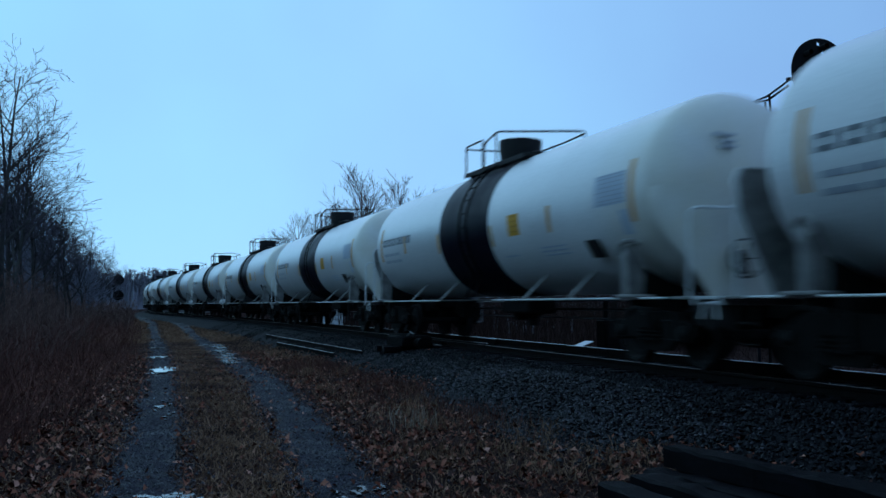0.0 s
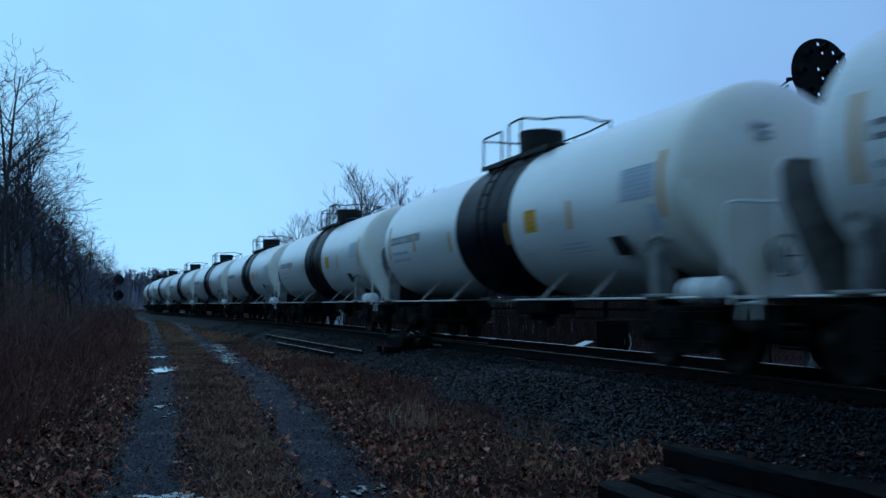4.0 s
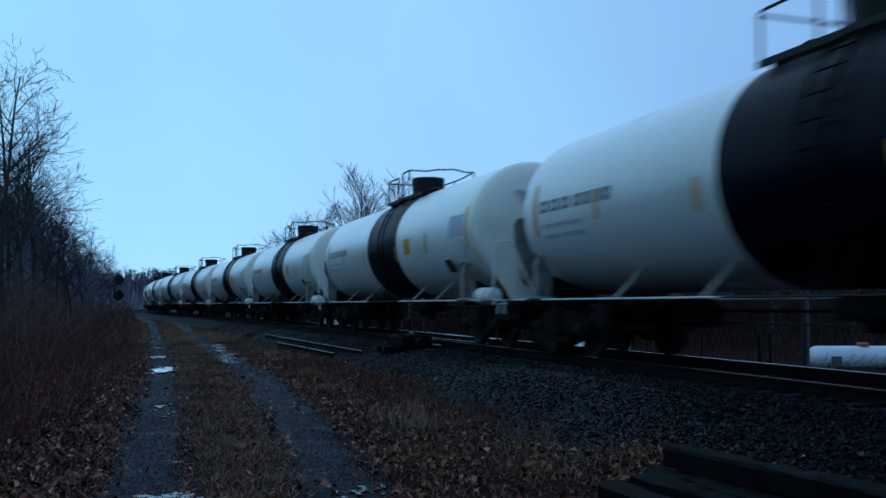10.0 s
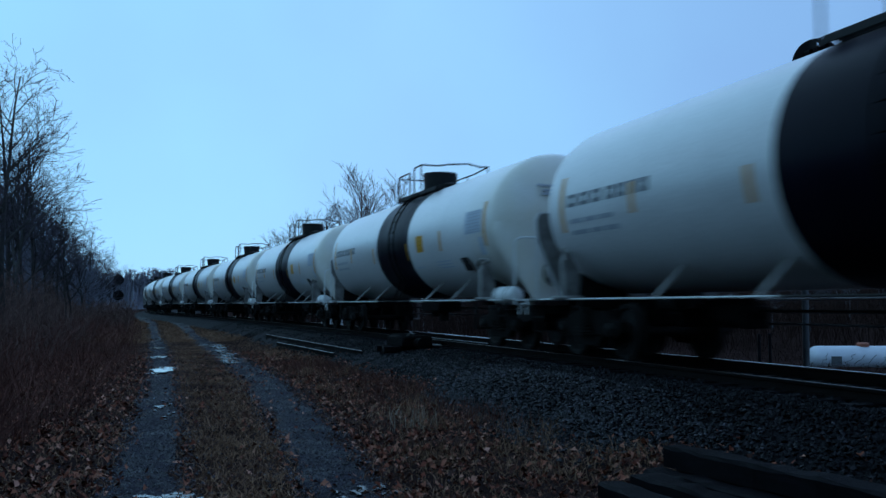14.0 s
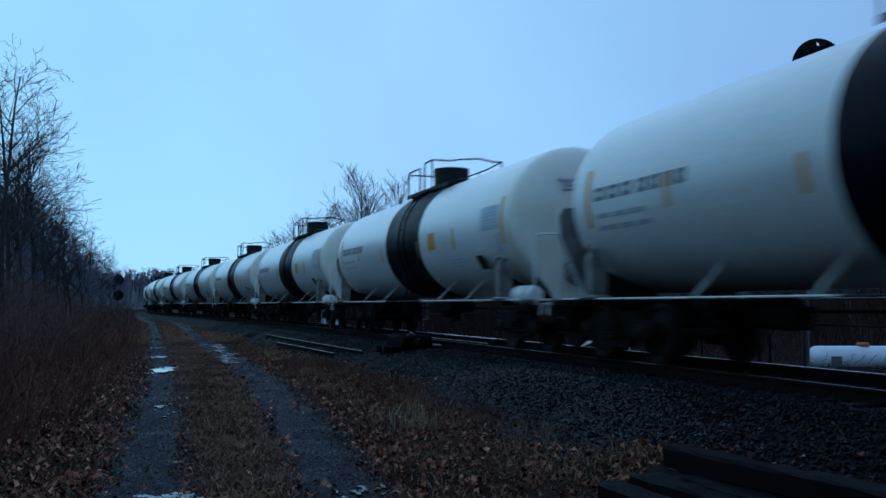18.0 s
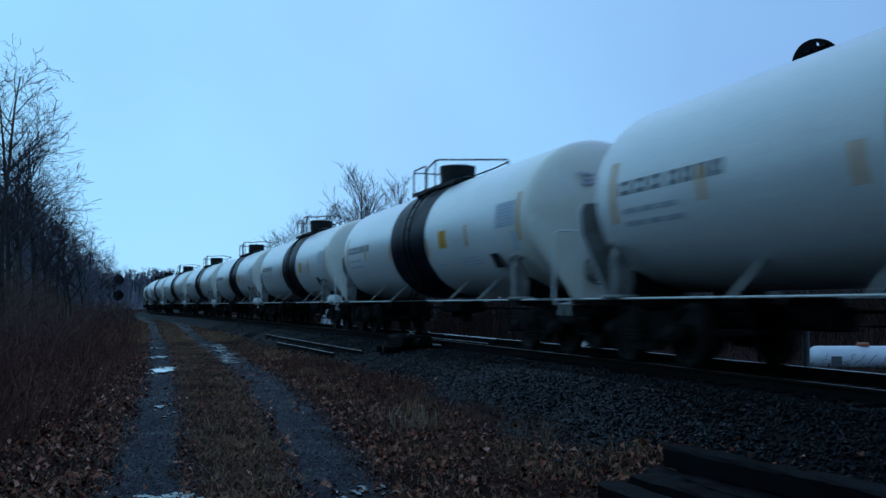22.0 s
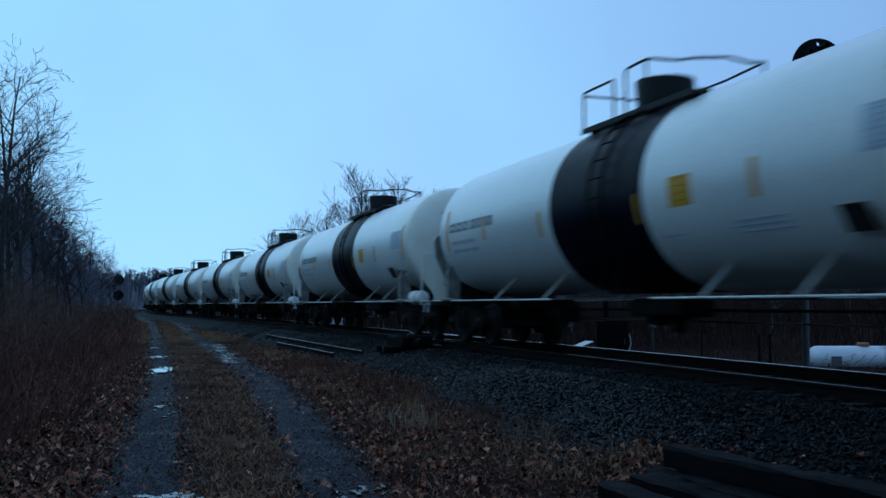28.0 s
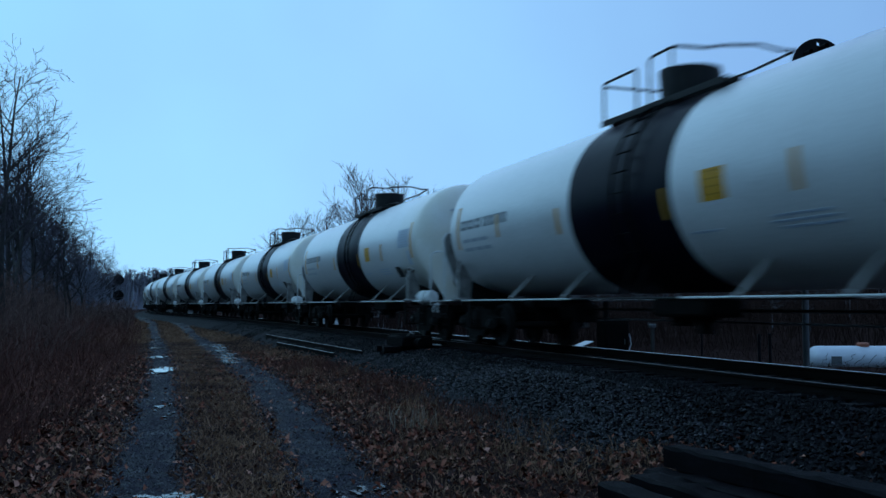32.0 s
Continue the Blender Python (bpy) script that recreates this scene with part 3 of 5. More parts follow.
def car_end(car, e, reservoir=True):
    """Stub sill, coupler, platform, head shield, steps and rails of the end e (-1 leads, 1 trails)."""
    y = lambda d: e * d
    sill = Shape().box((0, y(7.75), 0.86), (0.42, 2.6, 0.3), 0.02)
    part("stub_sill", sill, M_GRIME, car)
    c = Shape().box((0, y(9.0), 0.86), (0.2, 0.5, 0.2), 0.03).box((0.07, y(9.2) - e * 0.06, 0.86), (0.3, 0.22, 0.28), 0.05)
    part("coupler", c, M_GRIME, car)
    part("air_hose", Shape().pipe([(0.3, y(8.75), 0.8), (0.32, y(9.0), 0.55), (0.2, y(9.15), 0.42), (0.05, y(9.1), 0.45)], 0.025, 8), M_BLACK, car)
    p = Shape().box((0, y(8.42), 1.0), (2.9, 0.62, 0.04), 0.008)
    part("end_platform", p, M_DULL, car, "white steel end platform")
    part("platform_edge", Shape().box((0, y(8.75), 0.96), (2.94, 0.035, 0.12), 0.008), M_WHITE2, car)
    if e < 0:
        part("head_shield", dished_shield(e), M_WHITE, car, "white dished half-head shield, narrow at its foot", smooth=60)
    else:
        edge = [(0.92, 1.02), (1.4, 2.1), (1.44, 2.5), (1.36, 2.64)]
        part("head_shield", Shape().prism(edge + [(-x, z) for x, z in edge[::-1]], 1, 8.4, 8.44), M_WHITE, car, "white flat half-head shield")
        # The grey backing puts the shade between shield and tank head into its colour.
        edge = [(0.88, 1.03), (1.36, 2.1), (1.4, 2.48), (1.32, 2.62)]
        part("shield_backing", Shape().prism(edge + [(-x, z) for x, z in edge[::-1]], 1, 8.33, 8.397), M_DULL, car, "back of the shield, greyed to stand for shade")
    part("grab_rail", Shape().pipe([(-1.36, y(8.5), 1.02), (-1.36, y(8.5), 2.12), (-1.33, y(8.52), 2.2), (-1.24, y(8.54), 2.25), (0.95, y(8.54), 2.25), (1.02, y(8.5), 2.2), (1.02, y(8.4), 2.15)], 0.024, 8), M_WHITE2, car, "white pipe grab rail bent across the shield")
    part("end_handrail", Shape().pipe([(1.3, y(8.7), 1.02), (1.3, y(8.7), 1.75), (1.02, y(8.5), 2.15)], 0.018, 8), M_WHITE2, car)
    part("short_grab_iron", Shape().pipe([(0.2, y(8.37), 2.42), (0.2, y(8.46), 2.42), (0.75, y(8.46), 2.42), (0.75, y(8.37), 2.42)], 0.02, 8), M_WHITE2, car)
    part("uncoupling_lever", Shape().pipe([(-1.42, y(8.86), 0.72), (-1.4, y(8.9), 0.92), (-1.2, y(8.92), 0.94), (-0.2, y(9.02), 0.94), (-0.05, y(9.1), 0.98)], 0.018, 8), M_WHITE2, car, "white bent uncoupling lever")
    part("corner_plate", Shape().prism([(-1.44, 0.98), (-1.02, 0.98), (-1.1, 0.62), (-1.24, 0.56), (-1.38, 0.64)], 1, y(8.77), y(8.8)), M_BACK, car, "grimy plate under the platform corner")
    for sx in (-1, 1):
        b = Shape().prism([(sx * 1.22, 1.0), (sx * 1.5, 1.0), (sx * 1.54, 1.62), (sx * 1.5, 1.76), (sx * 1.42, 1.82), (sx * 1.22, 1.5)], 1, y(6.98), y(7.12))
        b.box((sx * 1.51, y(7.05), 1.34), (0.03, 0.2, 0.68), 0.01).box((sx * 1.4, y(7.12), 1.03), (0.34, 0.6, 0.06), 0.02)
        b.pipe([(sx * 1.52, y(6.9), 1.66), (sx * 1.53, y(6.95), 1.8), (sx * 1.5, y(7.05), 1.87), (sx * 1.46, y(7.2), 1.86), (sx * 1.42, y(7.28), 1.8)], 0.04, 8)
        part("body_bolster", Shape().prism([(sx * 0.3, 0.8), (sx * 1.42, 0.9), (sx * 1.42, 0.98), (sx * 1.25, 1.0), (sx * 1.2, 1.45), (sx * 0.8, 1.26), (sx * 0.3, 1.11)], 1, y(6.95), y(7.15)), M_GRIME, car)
        part("bolster_post", b, M_DULL, car, "dull white bolster post that cradles the tank")
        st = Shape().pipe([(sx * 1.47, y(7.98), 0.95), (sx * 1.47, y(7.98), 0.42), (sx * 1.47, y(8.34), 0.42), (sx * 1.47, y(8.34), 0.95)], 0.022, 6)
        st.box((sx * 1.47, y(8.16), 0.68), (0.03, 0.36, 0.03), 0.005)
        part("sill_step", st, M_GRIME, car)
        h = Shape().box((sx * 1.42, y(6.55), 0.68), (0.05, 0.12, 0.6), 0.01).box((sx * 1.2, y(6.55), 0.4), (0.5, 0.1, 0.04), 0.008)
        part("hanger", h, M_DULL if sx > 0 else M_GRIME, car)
    if e < 0:
        if reservoir:
            r = Shape().lathe([(0.02, 0), (0.13, 0.015), (0.175, 0.06), (0.19, 0.12), (0.19, 0.84), (0.175, 0.9), (0.13, 0.945), (0.02, 0.96)], 22, Matrix.Translation((-1.27, -8.4, 1.09)) @ TURN_Y)
            tank = part("air_reservoir", r, M_WHITE2, car, "white cylindrical air reservoir beside the end platform")
            for d in (-8.2, -7.65):
                part("strap", Shape().lathe([(0.19, -0.02), (0.198, -0.018), (0.198, 0.018), (0.19, 0.02)], 22, Matrix.Translation((-1.27, d, 1.09)) @ TURN_Y, close=False), M_DULL, tank)
            part("reservoir_bracket", Shape().box((-1.3, -7.9, 0.88), (0.3, 1.1, 0.04), 0.01), M_GRIME, car)
        rim = Shape()
        for i in range(20):
            a0, a1 = 2 * math.pi * i / 20, 2 * math.pi * (i + 1) / 20
            rim.tube((-0.5 + 0.27 * math.cos(a0), -8.6, 1.55 + 0.27 * math.sin(a0)), (-0.5 + 0.27 * math.cos(a1), -8.6, 1.55 + 0.27 * math.sin(a1)), 0.016, 6)
        for i in range(5):
            a0 = 2 * math.pi * i / 5
            rim.tube((-0.5, -8.58, 1.55), (-0.5 + 0.27 * math.cos(a0), -8.6, 1.55 + 0.27 * math.sin(a0)), 0.012, 6)
        part("brake_wheel", rim, M_BACK, car, "dark grey spoked hand-brake wheel")
        part("brake_box", Shape().box((-0.5, -8.48, 1.5), (0.26, 0.16, 0.34), 0.05), M_DULL, car, "dull white hand-brake gear box")


def tank_car(older=False):
    """The older cars have a plain square top rail, a band further back and no reservoir at the leading end."""
    label = "white tank car with black band and square top rail" if older else "white tank car with a black middle band and top platform"
    car = thing("tank_car", label, "tank car", "cars of the train")
    mid = 0.33 if older else 0.0
    prof = []
    for i in range(13):
        a = math.pi / 2 * i / 12
        prof.append((max(TANK_R * math.sin(a), 0.01), -7.5 - 0.78 * math.cos(a)))
    for yy in np.linspace(-7.2, 7.2, 25):
        prof.append((TANK_R, float(yy)))
    for i in range(13):
        a = math.pi / 2 * i / 12
        prof.append((max(TANK_R * math.cos(a), 0.01), 7.5 + 0.78 * math.sin(a)))
    part("tank", Shape().lathe(prof, 72, Matrix.Translation((0, 0, TANK_Z)) @ TURN_Y), M_WHITE, car, "white cylindrical tank, streaked and grimy", smooth=30)
    for yy in (-4.55, 4.5):
        part("weld_seam", Shape().lathe([(TANK_R - 0.01, -0.02), (TANK_R + 0.003, -0.012), (TANK_R + 0.003, 0.012), (TANK_R - 0.01, 0.02)], 72, Matrix.Translation((0, yy, TANK_Z)) @ TURN_Y, close=False), M_WHITE, car)
    part("band", Shape().lathe([(TANK_R - 0.01, -1.75), (TANK_R + 0.006, -1.745), (TANK_R + 0.006, 0), (TANK_R + 0.006, 1.395), (TANK_R - 0.01, 1.4)], 72, Matrix.Translation((0, mid, TANK_Z)) @ TURN_Y, close=False), M_BAND, car, "broad black painted band round the tank", smooth=30)
    # decals
    for sx in (-1,):
        part("warning_decal", skin(-3.0, -2.46, 2.25, 2.67, side=sx), M_YELLOW, car, "yellow warning panel")
        part("decal_print", join(*[skin(-2.94, -2.54 - 0.05 * (i % 2), 2.32 + 0.1 * i, 2.34 + 0.1 * i, lift=0.007, side=sx) for i in range(4)]), M_PRINT, car)
        for y0, z0, z1 in ((-4.4, 2.2, 2.68), (1.82, 2.14, 2.6), (4.62, 2.28, 2.74)):
            part("reflector", skin(y0, y0 + 0.13, z0, z1, lift=0.008, side=sx), M_ORANGE, car, "faded orange reflective strip")
        part("reflector", skin(-1.6, -1.52, 2.1, 2.54, lift=0.012, side=sx), M_PRINT, car, "narrow dark orange reflective strip")
        for y0 in (-7.32, 7.0):
            part("reflector", skin(y0, y0 + 0.14, 2.15, 3.1, lift=0.008, side=sx), M_ORANGE, car, "tall faded orange reflective strip")
        # lettering as plain bars
        for y0, y1 in ((6.5, 6.85), (6.06, 6.4), (5.64, 5.96), (5.2, 5.48), (4.86, 5.12), (4.52, 4.78), (4.2, 4.44)):
            part("lettering_bar", join(skin(y0, y1, 2.56, 2.625, side=sx), skin(y0, y0 + 0.1, 2.625, 2.71, side=sx), skin(y1 - 0.08, y1, 2.625, 2.71, side=sx), skin(y0, y1, 2.71, 2.77, side=sx)), M_INK, car)
        for y0, y1, z in ((6.35, 6.8, 2.28), (5.85, 6.28, 2.28), (5.3, 5.78, 2.28), (6.2, 6.8, 2.09), (5.72, 6.1, 2.09), (5.2, 5.64, 2.09)):
            part("lettering_bar", skin(y0, y1, z, z + 0.075, side=sx), M_INKPALE, car)
        for y0, y1, z in ((-2.65, -2.0, 1.86), (-4.75, -3.75, 1.94), (-4.8, -3.7, 1.87), (-4.85, -3.85, 1.8)):
            part("lettering_bar", skin(y0, y1, z, z + 0.03, side=sx), M_INKBLUE, car)
        part("data_panel", skin(-7.08, -6.1, 2.46, 2.96, side=sx), M_INKBLUE, car, "pale blue stencilled data panel")
        part("stencil_patch", skin(-7.12, -6.86, 1.98, 2.36, side=sx), M_INKBLUE, car, "faint blue stencilled patch")
        part("data_print", join(*[skin(-7.04 + 0.03 * (i % 2), -6.14 - 0.07 * (i % 3), z, z + 0.016, lift=0.007, side=sx) for i, z in enumerate((2.48, 2.53, 2.6, 2.67, 2.74, 2.81, 2.88, 2.93))]), M_INKPALE, car)
        pl = part("placard", Shape().box((0, 0, 0), (0.02, 0.42, 0.34), 0.01), M_BLACK, car, "dark placard in a holder")
        pl.matrix_basis = Matrix.Translation((sx * 1.375, -5.88, 1.82)) @ Matrix.Rotation(sx * radians(31), 4, "Y")
    for sx in (-1, 1):
        # side rail and its struts
        for y0, y1, paint in ((-8.1, mid - 1.97, M_WHITE2), (mid - 1.97, mid + 1.4, M_BLACK), (mid + 1.4, 8.1, M_WHITE2)):
            part("side_rail", Shape().pipe([(sx * 1.5, y0, 1.0), (sx * 1.5, y1, 1.0)], 0.017, 8), paint, car, "white pipe handrail at the foot of the tank" if paint is M_WHITE2 else "black length of the handrail below the band")
        for y0 in (-5.1, -3.2, 1.75, 4.1):
            part("strut", Shape().box((0, 0, 0), (0.03, 0.1, 0.74), 0.006, Matrix.Rotation(sx * radians(-46), 4, "Y")), M_DULL, car).location = (sx * 1.25, y0, 1.24)
        # ladder over the band
        for y0 in (mid - 0.75, mid - 0.3):
            lad = Shape().pipe([(sx * (TANK_R + 0.12) * math.cos(a), y0, TANK_Z + (TANK_R + 0.12) * math.sin(a)) for a in np.radians(np.arange(-40, 66, 10.0))], 0.022, 6)
            lad.tube((sx * 1.26, y0, 1.57), (sx * 1.5, y0, 0.98), 0.022, 6)
            part("ladder_stile", lad, M_TAR, car)
        if sx > 0:
            continue
        for a in np.radians(np.arange(-34, 62, 11.0)):
            r = TANK_R + 0.12
            part("ladder_rung", Shape().tube((sx * r * math.cos(a), mid - 0.75, TANK_Z + r * math.sin(a)), (sx * r * math.cos(a), mid - 0.3, TANK_Z + r * math.sin(a)), 0.014, 6), M_TAR, car)
    # head lettering
    for z, w in ((3.36, 0.62), (3.26, 0.36), (3.18, 0.44)):
        r = math.hypot(0.4, z - TANK_Z)
        part("lettering_bar", Shape().box((-0.4, -7.5 - 0.78 * math.sqrt(1 - (r / TANK_R) ** 2) - 0.004, z), (w, 0.03, 0.05), 0.002, Matrix.Rotation(radians(-12), 4, "X") @ Matrix.Rotation(radians(8), 4, "Z")), M_INKPALE, car)
    # top platform and fittings
    dy = 0.05 + mid
    part("housing", Shape().lathe([(0.05, 0.0), (0.47, 0.0), (0.48, 0.3), (0.5, 0.64), (0.49, 0.69), (0.05, 0.71)], 28, Matrix.Translation((0, dy - 0.06, 4.02))), M_BLACK, car, "black round valve housing on the tank top")
    part("manway_lid", Shape().lathe([(0.05, 0.0), (0.3, 0.0), (0.3, 0.12), (0.34, 0.14), (0.34, 0.18), (0.05, 0.24)], 22, Matrix.Translation((0, dy - 0.95, 4.1))), M_BLACK, car, "black manway lid")
    part("relief_valve", Shape().tube((0.25, dy + 0.8, 4.05), (0.25, dy + 0.8, 4.45), 0.09, 12), M_BLACK, car)
    for sx in (-1, 1):
        g = Shape()
        for i in range(4):
            g.box((sx * (0.58 + 0.085 * i), dy - 0.45, 4.05), (0.03, 3.5, 0.04), 0.004)
        for i in range(13):
            g.box((sx * 0.71, dy - 2.15 + 0.28 * i, 4.045), (0.3, 0.02, 0.025))
        g.box((sx * 0.87, dy - 0.45, 4.02), (0.025, 3.56, 0.1), 0.004)
        part("platform_grating", g, M_BLACK, car, "black grated walkway")
        for y0 in (-2.0, -0.9, 0.2, 1.1):
            part("platform_bracket", Shape().prism([(sx * 0.5, 4.02), (sx * 0.86, 4.06), (sx * 0.86, 4.02), (sx * 0.78, 3.9)], 1, dy + y0 - 0.02, dy + y0 + 0.02), M_BLACK, car)
    # railings: a low hoop by the ladder, an end bar, a high hoop and a long wavy bar
    def railing(name, pts, label, r=0.024):
        part(name, Shape().pipe([(x, dy + y0, z) for x, y0, z in pts], r), M_BLACK, car, label)
    railing("railing_hoop", [(-0.84, 1.3, 3.98), (-0.84, 1.3, 4.7), (-0.84, 1.26, 4.73), (-0.84, 0.25, 4.73), (-0.84, 0.2, 4.7), (-0.84, 0.2, 3.98)], "black pipe hoop at the platform edge")
    railing("end_bar", [(-0.84, 1.3, 4.68), (0.3, 1.3, 4.68)], "black bar across the trailing end", 0.02)
    if older:
        railing("front_hoop", [(-0.84, 0.12, 3.98), (-0.84, 0.12, 4.55), (-0.84, 0.0, 4.64), (-0.84, -0.5, 4.74), (-0.84, -0.7, 4.76), (-0.78, -0.8, 4.76), (0.9, -1.42, 4.76), (0.94, -1.46, 4.7)], "black pipe railing straight across the leading end")
        railing("far_railing", [(0.94, -1.46, 4.7), (0.94, -0.4, 4.66), (0.94, 1.2, 4.66), (0.82, 1.3, 4.66), (0.3, 1.3, 4.68)], "black pipe railing on the far edge", 0.022)
        posts = ((-0.84, -0.62, 4.75), (0.94, -1.46, 4.7), (0.94, 0.2, 4.7), (0.94, 1.2, 4.7))
    else:
        railing("front_hoop", [(-0.84, -0.2, 3.98), (-0.84, -0.2, 4.74), (-0.84, -0.27, 4.81), (-0.84, -0.85, 4.82), (-0.78, -0.95, 4.81), (-0.4, -1.06, 4.79), (-0.1, -1.15, 4.83), (0.4, -1.28, 4.85), (0.72, -1.4, 4.76), (0.94, -1.46, 4.76)], "black wavy pipe railing across the leading end")
        railing("far_railing", [(0.94, -1.46, 4.76), (0.94, -0.4, 4.7), (0.94, 1.2, 4.7), (0.82, 1.3, 4.68), (0.3, 1.3, 4.68)], "black pipe railing on the far edge", 0.022)
        posts = ((-0.84, -0.85, 4.8), (0.94, -1.46, 4.75), (0.94, 0.2, 4.7), (0.94, 1.2, 4.7))
    for x, y0, z in posts:
        part("railing_post", Shape().tube((x, dy + y0, z), (x, dy + y0, 3.98), 0.02), M_BLACK, car)
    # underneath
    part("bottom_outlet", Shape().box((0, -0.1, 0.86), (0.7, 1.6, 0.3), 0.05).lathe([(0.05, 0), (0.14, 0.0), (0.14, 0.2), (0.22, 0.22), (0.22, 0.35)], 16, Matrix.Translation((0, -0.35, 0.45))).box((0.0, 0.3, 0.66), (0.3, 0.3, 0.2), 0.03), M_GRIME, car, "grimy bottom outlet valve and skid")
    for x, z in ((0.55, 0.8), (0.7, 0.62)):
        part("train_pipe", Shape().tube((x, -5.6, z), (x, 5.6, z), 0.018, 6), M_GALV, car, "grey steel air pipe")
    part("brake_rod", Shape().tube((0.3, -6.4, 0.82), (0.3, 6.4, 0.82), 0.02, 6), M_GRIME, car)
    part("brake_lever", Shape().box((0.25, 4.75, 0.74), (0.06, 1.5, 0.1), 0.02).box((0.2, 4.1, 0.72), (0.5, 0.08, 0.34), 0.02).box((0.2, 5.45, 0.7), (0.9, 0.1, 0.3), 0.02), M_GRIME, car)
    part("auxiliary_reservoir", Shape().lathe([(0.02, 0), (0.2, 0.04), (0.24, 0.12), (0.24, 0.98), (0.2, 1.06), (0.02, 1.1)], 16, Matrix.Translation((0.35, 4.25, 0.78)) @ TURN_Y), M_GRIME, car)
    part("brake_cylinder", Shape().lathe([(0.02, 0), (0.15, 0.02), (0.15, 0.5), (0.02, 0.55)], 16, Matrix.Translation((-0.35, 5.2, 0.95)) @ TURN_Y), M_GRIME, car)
    for e in (-1, 1):
        car_end(car, e, not older)
        truck(car, e * 7.05)
    return car


first, second = tank_car(), tank_car(older=True)
CARS = range(-3, 34)
OLDER = (-2, -1, 0, 1, 16)
train = []
for k in CARS:
    if k in (-3, -2):
        train.append(first if k == -3 else second)
    else:
        train.append(copy_thing(second if k in OLDER else first, pose(0, 0, 0)))
# one car has a smeared grey border round its data panel
border = [skin(y0, y1, z0, z1, lift=0.006) for y0, y1, z0, z1 in ((-7.2, -5.98, 2.36, 2.44), (-7.16, -6.02, 2.99, 3.07), (-6.08, -5.96, 2.42, 3.02), (-7.2, -7.1, 2.42, 3.02))]
part("smeared_border", join(*border), M_INKPALE, train[14 + 3], "smeared grey border round the data panel")
# ---------------------------------------------------------------- the two-rut road
RUT_L = [(-2.0, -70.0, 0.85), (-0.1, 1.0, 0.8), (0.21, 8.5, 0.86), (0.36, 11.5, 0.9), (0.47, 14.0, 0.86), (0.68, 18.6, 0.8), (0.98, 25.1, 0.82), (1.27, 36, 0.8), (1.76, 57.5, 0.9), (2.5, 90, 1.1), (1.6, 125, 1.3)]
RUT_R = [(-0.5, -70.0, 0.8), (1.25, 1.0, 0.85), (1.86, 8.0, 0.85), (2.33, 12.2, 0.98), (2.66, 16.8, 1.1), (2.98, 21.0, 1.12), (3.15, 27.5, 1.1), (3.25, 33.0, 0.95), (3.5, 47.3, 0.9), (4.2, 71, 1.0), (4.1, 100, 1.2), (3.0, 125, 1.3)]
ribbon([(x, y, w * 0.85) for x, y, w in RUT_L], "rut_1", M_GRAVEL, "wet gravel wheel rut", 0.02)
ribbon([(x, y, w * 0.85) for x, y, w in RUT_R], "rut_2", M_GRAVEL, "wet gravel wheel rut", 0.02)


def along(rows, y):
    ys = [r[1] for r in rows]
    return np.interp(y, ys, [r[0] for r in rows]), np.interp(y, ys, [r[2] for r in rows])


def puddle(x, y, rx, ry, seed):
    rng = random.Random(seed)
    z = float(lay(np.array([x]), np.array([y]))[0]) + 0.034
    ring = []
    ph = [rng.uniform(0, 6.3) for _ in range(3)]
    for i in range(36):
        a = 2 * math.pi * i / 36
        k = 1 + 0.22 * math.sin(2 * a + ph[0]) + 0.16 * math.sin(5 * a + ph[1]) + 0.08 * math.sin(9 * a + ph[2])
        ring.append((x + rx * k * math.cos(a), y + ry * k * math.sin(a)))
    s = Shape().prism(ring, 2, z - 0.02, z)
    return solid("puddle", s, M_WATER, "shallow rain puddle in the wheel rut", "puddle", "puddles in the road", kind="structure", smooth=None)


POOLS = ((1.0, 25.3, 0.36, 0.9), (0.85, 24.2, 0.2, 0.35), (1.06, 31.2, 0.3, 0.55), (1.28, 38.5, 0.2, 1.2), (0.62, 16.1, 0.1, 0.08), (3.3, 40.2, 0.16, 1.2), (1.6, 48.0, 0.2, 2.0))
for i, (x, y, rx, ry) in enumerate(POOLS):
    puddle(x, y, rx, ry, i)


def wet_patch(spots, seed):
    """Rain standing between the stones: many small pools."""
    rng = random.Random(seed)
    s = Shape()
    for x, y, r in spots:
        z = float(lay(np.array([x]), np.array([y]))[0]) + 0.042
        ph = rng.uniform(0, 6.3)
        s.prism([(x + r * (1 + 0.35 * math.sin(2 * a + ph) + 0.2 * math.sin(5 * a)) * math.cos(a), y + 1.8 * r * (1 + 0.3 * math.cos(3 * a + ph)) * math.sin(a)) for a in np.linspace(0, 2 * math.pi, 14)[:-1]], 2, z - 0.02, z + rng.uniform(0, 0.004))
    return solid("puddle", s, M_WET, "rain standing in small pools between the stones", "puddle", "puddles in the road", kind="structure", smooth=None)


rng = random.Random(61)
wet_patch([(0.44 + rng.gauss(0, 0.13), 8.72 + rng.gauss(0, 0.13), rng.uniform(0.015, 0.045)) for _ in range(40)], 1)
wet_patch([(3.02 + 0.016 * k + rng.gauss(0, 0.16), 27.5 + 0.28 * k, rng.uniform(0.06, 0.2)) for k in range(48)], 2)
wet_patch([(2.1 + rng.gauss(0, 0.2), 8.3 + rng.gauss(0, 0.2), rng.uniform(0.01, 0.035)) for _ in range(20)], 3)
wet_patch([(0.6 + 0.02 * k + rng.gauss(0, 0.12), 14.2 + 0.28 * k, rng.uniform(0.015, 0.04)) for k in range(14)], 4)


